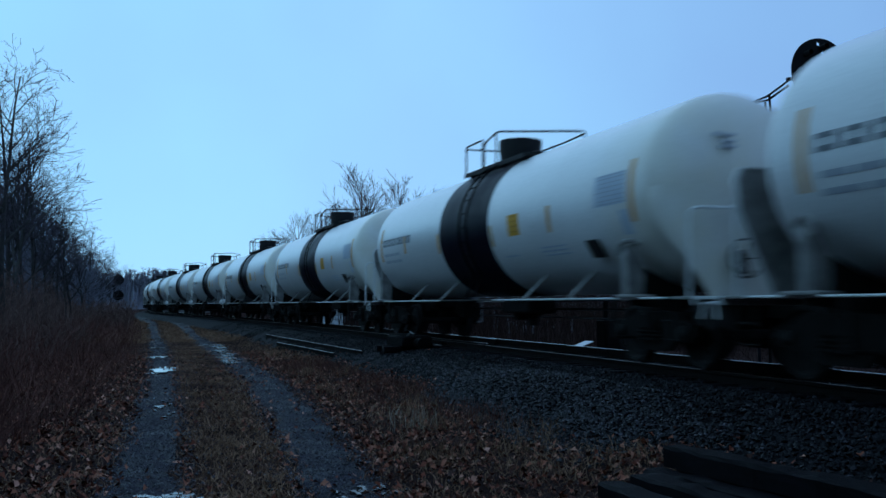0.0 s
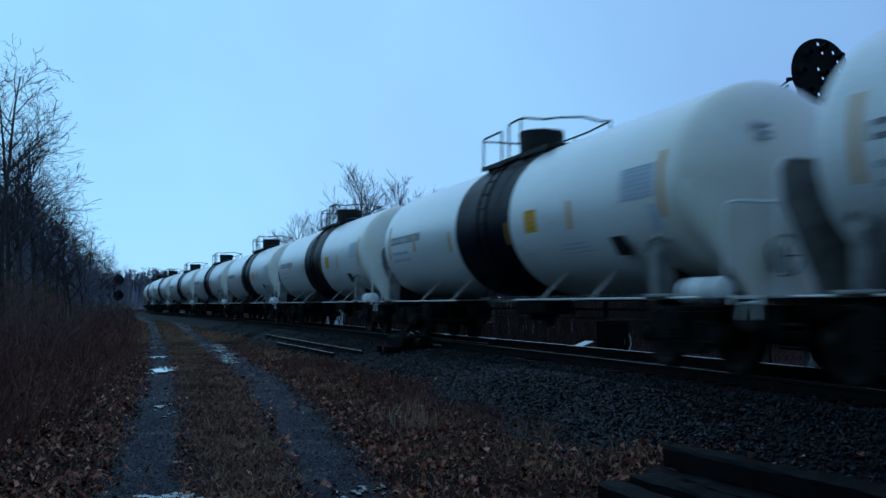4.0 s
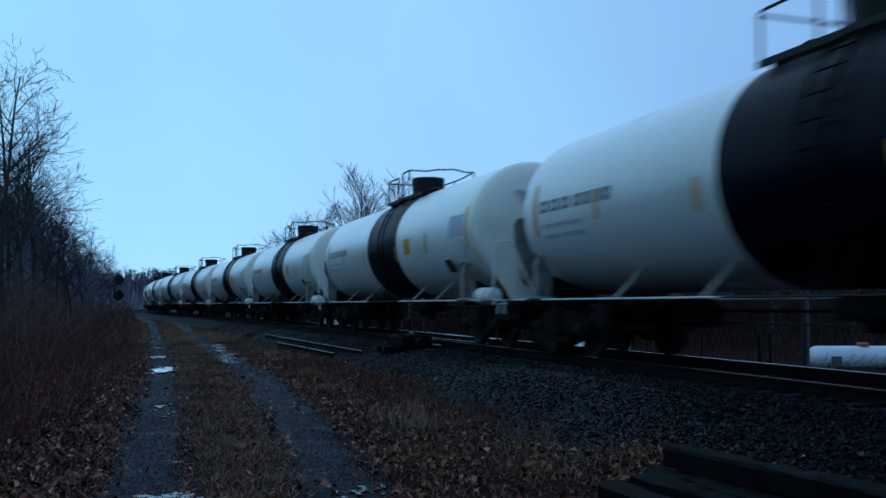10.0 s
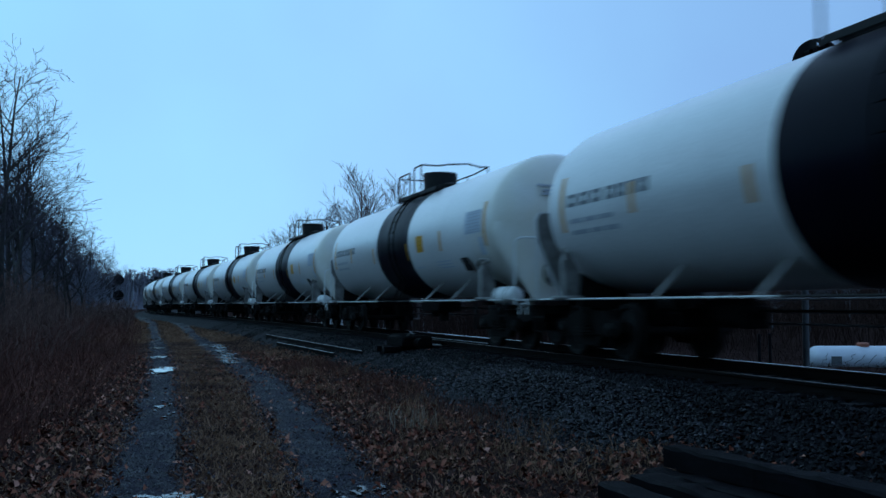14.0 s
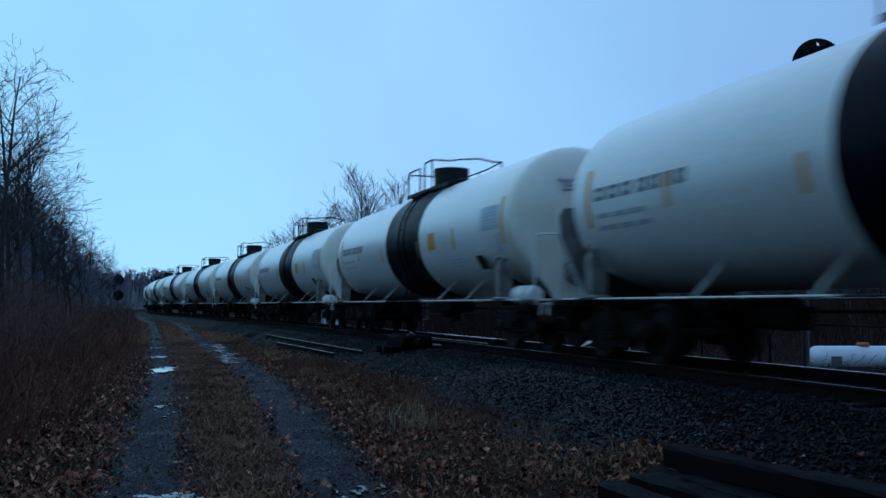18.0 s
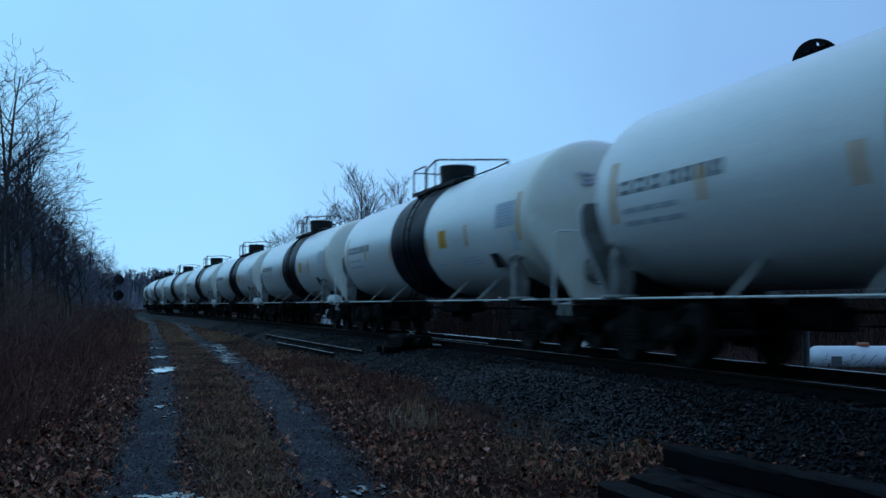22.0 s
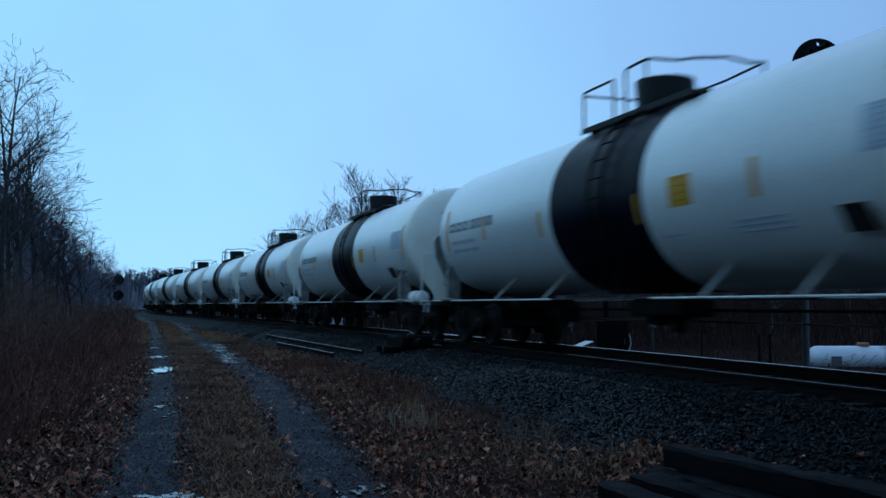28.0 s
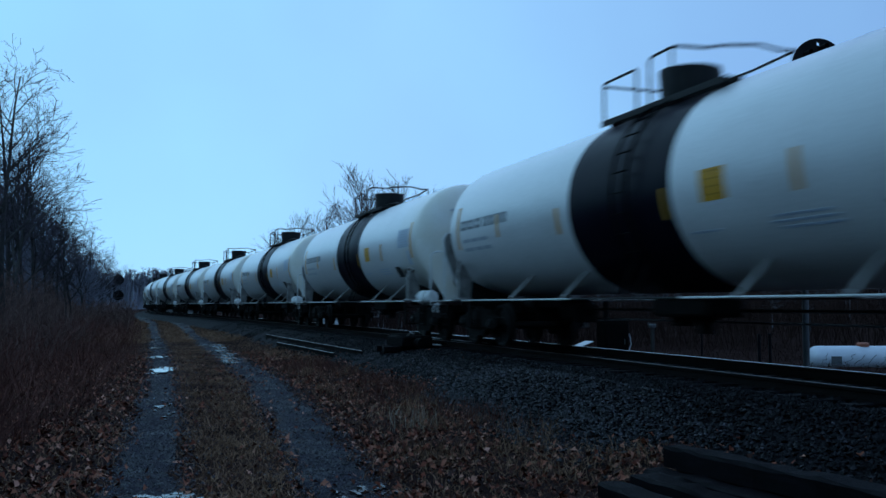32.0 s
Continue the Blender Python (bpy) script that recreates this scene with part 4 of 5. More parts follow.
def scatter(rng, n, x0, x1, y0, y1, near=1.0):
    """Places, denser towards the camera."""
    y = y0 + (y1 - y0) * rng.random(n) ** (1 + near)
    x = rng.uniform(x0, x1, n)
    return x, y


def off_road(x, y):
    """Distance from the nearest rut's edge; negative inside a rut."""
    d = np.full(len(x), 99.0)
    for r in (RUT_L, RUT_R):
        c, w = along(r, y)
        d = np.minimum(d, np.abs(x - c) - w / 2)
    return d


def gravel_in_ruts():
    rng = np.random.default_rng(21)
    out = []
    for r in (RUT_L, RUT_R):
        n = 19000
        y = 5 + 45 * rng.random(n) ** 2.2
        c, w = along(r, y)
        x = c + np.where(rng.random(n) < 0.6, (rng.random(n) - 0.5) * w, rng.normal(0, 0.42, n) * w)
        out.append(np.stack([x, y, lay(x, y) + 0.024], 1))
    stones("road_gravel", "small wet stones pressed into the wheel ruts", np.concatenate(out), M_PEBBLE, 0.009, 0.034, 8)


gravel_in_ruts()


def leaves():
    """Curled dead leaves lying about."""
    rng = np.random.default_rng(31)
    n = 85000
    x, y = scatter(rng, n, -9, 7.2, 3.0, 34, 0.9)
    d, q = off_road(x, y), off_track(x, y)
    middle = (x > along(RUT_L, y)[0]) & (x < along(RUT_R, y)[0])
    patch = np.sin(x * 1.7 + 1.3 * np.sin(y * 0.8)) * np.sin(y * 0.9 + x * 0.5)
    chance = np.where(d < 0.02, np.where(d > -0.18, 0.4, np.where(x > along(RUT_R, y)[0] - 0.5, 0.1, 0.03)), np.where(middle, 0.07 + 0.13 * patch, 0.75 + 0.3 * patch)) * np.where((q > -2.9) | ((q > -3.9) & (y > 9.5) & (y < 16.5)), 0.06, 1.0)
    keep = rng.random(n) < chance
    x, y = x[keep], y[keep]
    n = len(x)
    z = lay(x, y) + rng.uniform(0.01, 0.07, n)
    size, a = rng.uniform(0.014, 0.034, n) * rng.uniform(0.8, 1.6, n), rng.uniform(0, 6.3, n)
    tilt, curl = rng.uniform(-0.9, 0.9, (n, 2)), rng.uniform(-0.5, 0.9, n)
    base = np.array([(0, -1.1), (0.45, -0.35), (0.75, 0.15), (0.3, 0.45), (0, 1.1), (-0.3, 0.45), (-0.75, 0.15), (-0.45, -0.35)])
    px, py = base[None, :, 0] * size[:, None], base[None, :, 1] * size[:, None]
    c, s = np.cos(a)[:, None], np.sin(a)[:, None]
    vx, vy = px * c - py * s, px * s + py * c
    vz = vx * tilt[:, :1] + vy * tilt[:, 1:] + curl[:, None] * np.abs(px) * 1.2
    v = np.stack([vx + x[:, None], vy + y[:, None], vz + z[:, None]], 2).reshape(-1, 3)
    o = 8 * np.arange(n)[:, None]
    f = np.concatenate([o + np.array([[0, 1, 2, 3]]), o + np.array([[0, 3, 4, 5]]), o + np.array([[0, 5, 6, 7]])], 0)
    me = bpy.data.meshes.new("fallen_leaves")
    me.from_pydata(v.tolist(), [], f.tolist())
    me.materials.append(M_LEAF)
    tagged(new("fallen_leaves", me), "wet brown dead leaves littering the verges", "leaves", kind="stuff")


leaves()


def blades(name, label, x, y, tall, mat, seed, lean=0.35, wide=0.006, category="grass"):
    """Thin upright blades or stalks, three joints each."""
    rng = np.random.default_rng(seed)
    n = len(x)
    z = lay(x, y) - 0.01
    h = tall * rng.uniform(0.45, 1.15, n)
    a, b = rng.uniform(0, 6.3, n), rng.uniform(0, 6.3, n)
    l = h * lean * rng.uniform(0.2, 1.6, n)
    w = wide * rng.uniform(0.6, 1.5, n)
    rows = []
    for t, k in ((0, 1.0), (0.45, 0.9), (0.8, 0.6), (1.0, 0.15)):
        cx, cy, cz = x + np.cos(a) * l * t ** 1.8, y + np.sin(a) * l * t ** 1.8, z + h * (t - 0.15 * lean * t * t)
        for sg in (-1, 1):
            rows.append(np.stack([cx + sg * np.cos(b) * w * k, cy + sg * np.sin(b) * w * k, cz], 1))
    v = np.stack(rows, 1).reshape(-1, 3)
    o = 8 * np.arange(n)[:, None]
    f = np.concatenate([o + np.array([[0, 1, 3, 2]]), o + np.array([[2, 3, 5, 4]]), o + np.array([[4, 5, 7, 6]])], 0)
    me = bpy.data.meshes.new(name)
    me.from_pydata(v.tolist(), [], f.tolist())
    me.materials.append(mat)
    return tagged(new(name, me), label, category, kind="stuff")


def verge_plants():
    rng = np.random.default_rng(41)
    # short dead grass on the crown and verges
    x, y = scatter(rng, 220000, -3, 7.0, 5.5, 45, 1.2)
    d, q = off_road(x, y), off_track(x, y)
    patch = np.sin(x * 2.3 + 0.7 * y) * np.sin(y * 1.1 - x)
    k = (d > rng.uniform(-0.3, 0.06, len(x))) & (q < -3.0) & (rng.random(len(x)) < (0.75 + 0.3 * patch) * np.where((x > along(RUT_R, y)[0]) | (x < along(RUT_L, y)[0]), 0.4, 1.0))
    blades("dead_grass", "short matted dead grass, straw brown", x[k], y[k], 0.085, M_GRASS, 1, lean=1.1, wide=0.004)
    # coarser grass further along the road
    x, y = scatter(rng, 26000, -2, 7.0, 44, 112, 0.3)
    d, q = off_road(x, y), off_track(x, y)
    k = (d > rng.uniform(-0.3, 0.1, len(x))) & (q < -3.0)
    blades("dead_grass", "short matted dead grass, straw brown", x[k], y[k], 0.16, M_GRASS, 8, lean=1.0, wide=0.014)
    # taller tufts between the road and the ballast
    cx, cy = rng.uniform(2.9, 6.6, 90), rng.uniform(8, 40, 90)
    cx = cx + (cy - 8) * 0.05
    i = rng.integers(0, 90, 7000)
    x, y = cx[i] + rng.normal(0, 0.22, 7000), cy[i] + rng.normal(0, 0.3, 7000)
    k = (off_track(x, y) < -3.3) & (off_road(x, y) > 0.1) & ((y < 16) | (rng.random(len(x)) < 0.4))
    blades("grass_tufts", "pale straw tufts by the ballast", x[k], y[k], 0.22, M_GRASS, 2, lean=0.5, wide=0.004)
    x, y = rng.normal(3.9, 0.2, 110), rng.normal(12.8, 0.45, 110)
    blades("straw_tuft", "pale bleached straw tuft in the leaf litter", x, y, 0.24, M_STRAW, 12, lean=0.4, wide=0.005)
    cx, cy = rng.uniform(4.2, 6.9, 40), rng.uniform(11, 26, 40)
    i = rng.integers(0, 40, 11000)
    x, y = cx[i] + rng.normal(0, 0.5, 11000), cy[i] + rng.normal(0, 0.9, 11000)
    k = (off_track(x, y) < -3.25) & (off_road(x, y) > 0.15)
    blades("red_weeds", "reddish brown dry weeds by the ballast", x[k], y[k], 0.2, M_WEED, 3, lean=0.35, wide=0.004, category="weeds")
    # the overgrown bank
    x, y = scatter(rng, 70000, -26, 1.2, 9, 105, 0.7)
    c, w = along(RUT_L, y)
    edge = c - w / 2 - x
    k = (edge > np.interp(y, [9, 14, 24, 60], [1.5, 0.7, 0.35, 0.3])) & ((y < 60) | (rng.random(len(x)) < 0.6))
    x, y, edge = x[k], y[k], edge[k]
    t = np.interp(edge, [0.3, 1.2, 3.5], [0.3, 0.75, 1.15])
    for lo, hi, tall, sd in ((0, 0.55, 0.45, 4), (0.55, 0.95, 0.8, 5), (0.95, 2, 1.25, 6)):
        m = (t >= lo) & (t < hi)
        blades("bank_weeds", "tangled reddish brown dry weeds on the bank", x[m], y[m], tall, M_WEED, sd, lean=0.75, wide=0.006, category="weeds")
    # field beyond the track
    x, y = rng.uniform(11, 45, 16000), rng.uniform(14, 75, 16000)
    k = off_track(x, y) > 3.4
    blades("field_grass", "dull brown dead field grass", x[k], y[k], 0.4, M_FIELD, 7, lean=0.8, wide=0.01)


verge_plants()
# ---------------------------------------------------------------- bare trees
def bare_tree(seed, height, spread=0.5, limbs=11, trunk_r=None, fine=1.0, vase=0.8, wild=1.0, open_=1.0, dense=(7, 4, 2)):
    """Trunk with limbs, and a crown of twigs: two shapes."""
    rng = random.Random(seed)
    wood, twigs = Shape(), Shape()

    def grow(p, d, length, r, level):
        segs = (9, 6, 4, 3, 2)[level]
        kids = (limbs, *dense, 0)[level]
        pts = [(p.copy(), r)]
        for i in range(segs):
            wander = (0.045, 0.07, 0.075, 0.07, 0.06)[level] * wild
            d = (d + Vector((rng.gauss(0, wander), rng.gauss(0, wander), rng.gauss(0, wander) + (0.02, 0.06, 0.03, 0.02, 0.02)[level]))).normalized()
            q = p + d * (length / segs)
            r2 = max(r * (1 - (i + 1) / segs * (0.82 if level == 0 else 0.75)), 0.005 * fine)
            (wood if level < 2 else twigs).tube(pts[-1][0], q, pts[-1][1], (8, 5, 3, 3, 3)[level], r2, caps=False)
            pts.append((q, r2))
            p = q
        for k in range(kids):
            t = (0.24 + 0.74 * (k + rng.random()) / kids) if level == 0 else 0.2 + 0.8 * (k + rng.random()) / kids
            j = min(int(t * segs), segs - 1)
            f = t * segs - j
            at = pts[j][0].lerp(pts[j + 1][0], f)
            rr = pts[j][1] + (pts[j + 1][1] - pts[j][1]) * f
            az = rng.uniform(0, 2 * math.pi)
            out = Vector((math.cos(az), math.sin(az), 0))
            along_d = (pts[j + 1][0] - pts[j][0]).normalized()
            side = (out - along_d * out.dot(along_d)).normalized()
            ang = rng.uniform(*((0.6, 1.05), (0.5, 0.95), (0.5, 0.95), (0.45, 0.9))[level]) * open_
            nd = along_d * math.cos(ang) + side * math.sin(ang)
            share = (spread * (1.25 - vase * t), 0.5, 0.48, 0.48)[level]
            grow(at, nd, length * share * rng.uniform(0.7, 1.15), max(rr * 0.66, 0.005 * fine), level + 1)

    grow(Vector((0, 0, -0.2)), Vector((0, 0, 1)), height, trunk_r or height * 0.0125, 0)
    top = max(v[2] for v in twigs.v)
    k = height / top
    for s in (wood, twigs):
        s.v = [(a * k, b * k, c * k) for a, b, c in s.v]
    return wood.mesh("trunk", M_BARK, 60), twigs.mesh("crown", M_TWIG)


KINDS = [bare_tree(101, 13, 0.37, 16, fine=1.5), bare_tree(112, 12, 0.38, 15, fine=1.5), bare_tree(113, 10, 0.42, 14, fine=1.5), bare_tree(104, 8, 0.45, 13, fine=1.5), bare_tree(105, 13.5, 0.44, 17, fine=2.0, vase=0.8, wild=0.5, open_=0.6), bare_tree(106, 14, 0.42, 12, fine=5.0, dense=(5, 2, 0))]
HEIGHTS = [13, 12, 10, 8, 13.5, 14]


def tree(x, y, h, kind, turn, label="bare grey winter tree with dense fine twigs", group="trees of the wood edge"):
    t = thing("tree", label, "tree", group)
    k = h / HEIGHTS[kind]
    t.matrix_basis = pose(x, y, float(lay(np.array([x]), np.array([y]))[0]) - 0.05, 0, 0, turn) @ Matrix.Diagonal((k, k, k, 1))
    for name, me in zip(("trunk", "crown"), KINDS[kind]):
        new(name, me).parent = t
    return t


def sight(x, y):
    """Where across the view a place lies."""
    c, q = math.cos(radians(18.837)), math.sin(radians(18.837))
    return 784 + 1653.2 * (x * c - y * q) / max(x * q + y * c, 0.1)


# the wood on the bank: place by bearing u, distance and the height of the top
def bearing(u, d):
    right = (u - 784) / 1653.2 * d
    c, s = math.cos(radians(18.837)), math.sin(radians(18.837))
    return d * s + right * c, d * c - right * s


for i, (u, top, d) in enumerate(((8, 70, 38), (-40, 60, 34), (26, 130, 46), (10, 120, 52), (46, 215, 52), (60, 260, 50), (82, 290, 58), (106, 330, 64), (152, 385, 72), (180, 425, 84), (198, 452, 100), (120, 380, 58), (178, 460, 110), (128, 345, 60), (162, 390, 76), (186, 436, 86))):
    x, y = bearing(u, d)
    tree(x, y, (539.7 - top) / 1653.2 * d + 1.75, (0, 1, 2, 1, 3, 0, 2)[i % 7], 47 * i)
rng = random.Random(9)
# Out-of-view trees to the left and behind, added to keep low sky off the cars.
for i in range(210):
    y = -80 + i
    x = -9.0 - rng.uniform(0, 28) + 0.03 * max(0, y)
    if y > -14:
        x -= 7.0
    if y > 12 and sight(x, y) > -60:
        continue
    if y > 15:
        tree(x, y, rng.uniform(7, 10.5), (0, 1, 2)[i % 3], rng.uniform(0, 360))
    else:
        tree(x, y, rng.uniform(12, 18), 5, rng.uniform(0, 360))
# More unseen trees behind the camera, added to darken the near cars and foreground.
for i in range(34):
    tree(rng.uniform(-9, 5.0), rng.uniform(-44, -14), rng.uniform(13, 17), 5, rng.uniform(0, 360))
# beyond the track
for i, (u, top, d, kind) in enumerate(((642, 281, 78, 4), (706, 300, 86, 4), (525, 370, 96, 4), (575, 348, 100, 4), (655, 325, 100, 4), (500, 400, 110, 4), (735, 340, 105, 4))):
    x, y = bearing(u, d)
    tree(x, y, (539.7 - top) / 1653.2 * d + 2.4, kind, 61 * i, "pale bare tree standing beyond the track", "trees beyond the track")


def thicket(name, label, spots, tall, seed, mat=M_TWIG, r=0.008, arms=5):
    """Crowded thin stems with side twigs, one object of many."""
    rng = random.Random(seed)
    s = Shape()
    for x, y, k in spots:
        z = float(lay(np.array([x]), np.array([y]))[0]) - 0.05
        h = tall * k * rng.uniform(0.6, 1.2)
        a = Vector((x, y, z))
        b = a + Vector((rng.gauss(0, 0.16) * h, rng.gauss(0, 0.16) * h, h * 0.6))
        c = b + Vector((rng.gauss(0, 0.16) * h, rng.gauss(0, 0.16) * h, h * 0.4))
        s.tube(a, b, r * 1.6, 3, r * 1.2, False).tube(b, c, r * 1.2, 3, r * 0.5, False)
        for _ in range(arms):
            t = rng.uniform(0.25, 0.95)
            p = a.lerp(b, t / 0.6) if t < 0.6 else b.lerp(c, (t - 0.6) / 0.4)
            q = p + Vector((rng.gauss(0, 0.2) * h, rng.gauss(0, 0.2) * h, rng.uniform(0.05, 0.3) * h))
            s.tube(p, q, r * 0.8, 3, r * 0.4, False)
    return tagged(new(name, s.mesh(name, mat)), label, "brush", kind="stuff")


rng = random.Random(12)
spots = []
for i in range(3200):
    y = 14 + 105 * rng.random() ** 1.1
    edge = float(along(RUT_L, y)[0]) - 0.9 - 2.4 * min(1, 20 / y)
    x = edge - abs(rng.gauss(0, 1)) * (2.0 + 0.1 * y)
    spots.append((x, y, min(1.0, 0.35 + (edge - x) * 0.16)))
# Unseen brush beside and behind the camera, added to hold back horizon light.
for i in range(2600):
    y = -70 + 95 * rng.random()
    spots.append((-5.5 - abs(rng.gauss(0, 1)) * 6, y, 0.9))
spots = [p for p in spots if p[1] < 16 or sight(p[0], p[1]) < (178 if p[1] < 45 else 140) - 40 * rng.random()]
# the overgrown bank runs on along the bend
bend = []
for i in range(1500):
    x, y = bearing(rng.uniform(40, 262), rng.uniform(58, 118))
    if x < float(along(RUT_L, y)[0]) - 1.6:
        bend.append((x, y, 0.6 + 0.5 * rng.random()))
thicket("bend_brush", "brown leafless brush along the bend of the road", bend, 1.9, 23, mat=M_BRUSH, r=0.014, arms=6)
thicket("bank_thicket", "dense dark leafless brush under the trees", spots, 2.9, 13, mat=M_BRUSH)
spots = [(*bearing(rng.uniform(480, 1900), rng.uniform(58, 120)), 1) for _ in range(3000)]
# Saplings outside the view, added to shade the tanks' lower sides.
young = [(-5.0 - abs(rng.gauss(0, 1)) * 9, -85 + 98 * rng.random(), 1) for _ in range(6500)]
young = [p for p in young if p[1] < -8 or p[0] < -13]
young += [(-6 + 11 * rng.random(), -34 + 22 * rng.random(), 1) for _ in range(2200)]
thicket("sapling_thicket", "crowded leafless saplings added out of view to block sky light", young, 9.5, 16, r=0.045, arms=5)
thicket("field_thicket", "dark leafless brush at the field's end", spots, 4.2, 14, mat=M_FIELD, r=0.02)


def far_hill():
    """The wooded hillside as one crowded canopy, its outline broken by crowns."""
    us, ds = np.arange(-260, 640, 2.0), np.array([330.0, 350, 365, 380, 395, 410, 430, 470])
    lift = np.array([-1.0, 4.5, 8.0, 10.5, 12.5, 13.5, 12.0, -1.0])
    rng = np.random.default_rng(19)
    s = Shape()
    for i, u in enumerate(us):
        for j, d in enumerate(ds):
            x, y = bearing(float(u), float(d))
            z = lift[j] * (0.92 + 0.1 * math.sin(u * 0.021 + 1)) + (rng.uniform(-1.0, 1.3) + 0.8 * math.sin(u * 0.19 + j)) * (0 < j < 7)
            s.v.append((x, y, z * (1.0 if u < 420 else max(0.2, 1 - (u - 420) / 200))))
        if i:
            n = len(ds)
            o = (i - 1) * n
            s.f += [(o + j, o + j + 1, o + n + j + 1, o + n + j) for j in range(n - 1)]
    return solid("far_hillside", s, M_HILL, "far hillside of leafless woods, blue haze in its colour", "hill", kind="structure", smooth=None)


far_hill()


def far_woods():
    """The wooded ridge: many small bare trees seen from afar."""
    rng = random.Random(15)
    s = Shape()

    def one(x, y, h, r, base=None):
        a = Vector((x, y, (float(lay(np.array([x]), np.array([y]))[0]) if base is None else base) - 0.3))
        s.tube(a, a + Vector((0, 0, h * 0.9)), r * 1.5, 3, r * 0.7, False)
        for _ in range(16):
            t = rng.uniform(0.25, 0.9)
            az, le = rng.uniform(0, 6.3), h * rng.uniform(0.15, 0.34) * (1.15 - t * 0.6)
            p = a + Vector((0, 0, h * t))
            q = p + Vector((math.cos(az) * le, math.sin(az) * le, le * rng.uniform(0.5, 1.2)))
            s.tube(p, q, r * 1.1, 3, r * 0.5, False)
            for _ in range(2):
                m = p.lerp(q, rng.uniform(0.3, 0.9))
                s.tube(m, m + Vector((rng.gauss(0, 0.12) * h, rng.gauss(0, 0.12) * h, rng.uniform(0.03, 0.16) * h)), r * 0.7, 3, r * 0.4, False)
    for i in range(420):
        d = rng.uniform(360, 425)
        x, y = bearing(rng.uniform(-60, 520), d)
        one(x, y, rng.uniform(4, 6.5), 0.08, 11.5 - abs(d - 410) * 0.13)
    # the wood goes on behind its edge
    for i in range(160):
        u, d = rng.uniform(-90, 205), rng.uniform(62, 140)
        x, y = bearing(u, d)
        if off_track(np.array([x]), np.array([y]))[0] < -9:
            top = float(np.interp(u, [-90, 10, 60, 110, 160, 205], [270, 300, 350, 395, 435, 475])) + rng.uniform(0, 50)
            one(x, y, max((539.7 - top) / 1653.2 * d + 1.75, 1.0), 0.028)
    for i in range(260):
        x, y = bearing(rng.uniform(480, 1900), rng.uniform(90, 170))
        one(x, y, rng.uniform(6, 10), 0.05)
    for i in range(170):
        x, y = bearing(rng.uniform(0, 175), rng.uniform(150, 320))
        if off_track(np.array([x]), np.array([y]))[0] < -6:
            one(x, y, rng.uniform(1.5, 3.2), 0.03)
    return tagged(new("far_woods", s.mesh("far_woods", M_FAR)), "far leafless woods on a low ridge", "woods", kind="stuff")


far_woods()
# ---------------------------------------------------------------- signals
def pierced_disc(radius, holes, thick):
    """A round plate with round holes through it."""
    cu = bpy.data.curves.new("plate", "CURVE")
    cu.dimensions, cu.fill_mode, cu.extrude = "2D", "BOTH", thick / 2
    for x, z, r in [(0, 0, radius)] + list(holes):
        sp = cu.splines.new("POLY")
        n = 56 if r > 0.2 else 12
        sp.points.add(n - 1)
        for i in range(n):
            sp.points[i].co = (x + r * math.cos(2 * math.pi * i / n), z + r * math.sin(2 * math.pi * i / n), 0, 1)
        sp.use_cyclic_u = True
    ob = bpy.data.objects.new("plate", cu)
    me = bpy.data.meshes.new_from_object(ob)
    bpy.data.objects.remove(ob)
    bpy.data.curves.remove(cu)
    me.transform(Matrix.Rotation(radians(90), 4, "X"))
    me.materials.clear()
    me.materials.append(M_SIGNAL)
    return me


def disc_head(parent, x, y, z, turn, near):
    """A round black signal plate with a ring of hooded lamps; the near one has holes added by its lamps to show sky as
    bright dots.
    """
    h = new("signal_head")
    h.parent = parent
    h.matrix_basis = pose(x, y, z, 0, 0, turn)
    ring = 0.46 if near else 0.42
    spots = [(0, 0)] + [(ring * math.cos(radians(a)), ring * math.sin(radians(a))) for a in range(0, 360, 45)]
    holes = []
    if near:
        for a, b in [spots[0]] + [spots[i] for i in (3, 4, 5, 6, 7)]:
            holes += [(a * 0.97 + 0.045, b * 0.97 + 0.05, 0.034), (a * 0.97 - 0.045, b * 0.97 - 0.105, 0.03)]
    plate = new("plate", pierced_disc(0.6, holes, 0.024))
    plate.parent = h
    tagged(plate, "round flat black plate")
    for a, b in spots:
        hood = Shape().lathe([(0.05, 0.0), (0.055, 0.15), (0.048, 0.15), (0.042, 0.0)], 14, Matrix.Translation((a - 0.015, 0.012, b - 0.03)) @ TURN_Y, close=False)
        part("hood", hood, M_SIGNAL, h)
        part("lens", Shape().lathe([(0.005, 0.0), (0.042, 0.002), (0.042, 0.03), (0.005, 0.045)], 12, Matrix.Translation((a - 0.015, 0.014, b - 0.03)) @ TURN_Y), M_DARKLENS, h, "dark lamp lens")
    return h


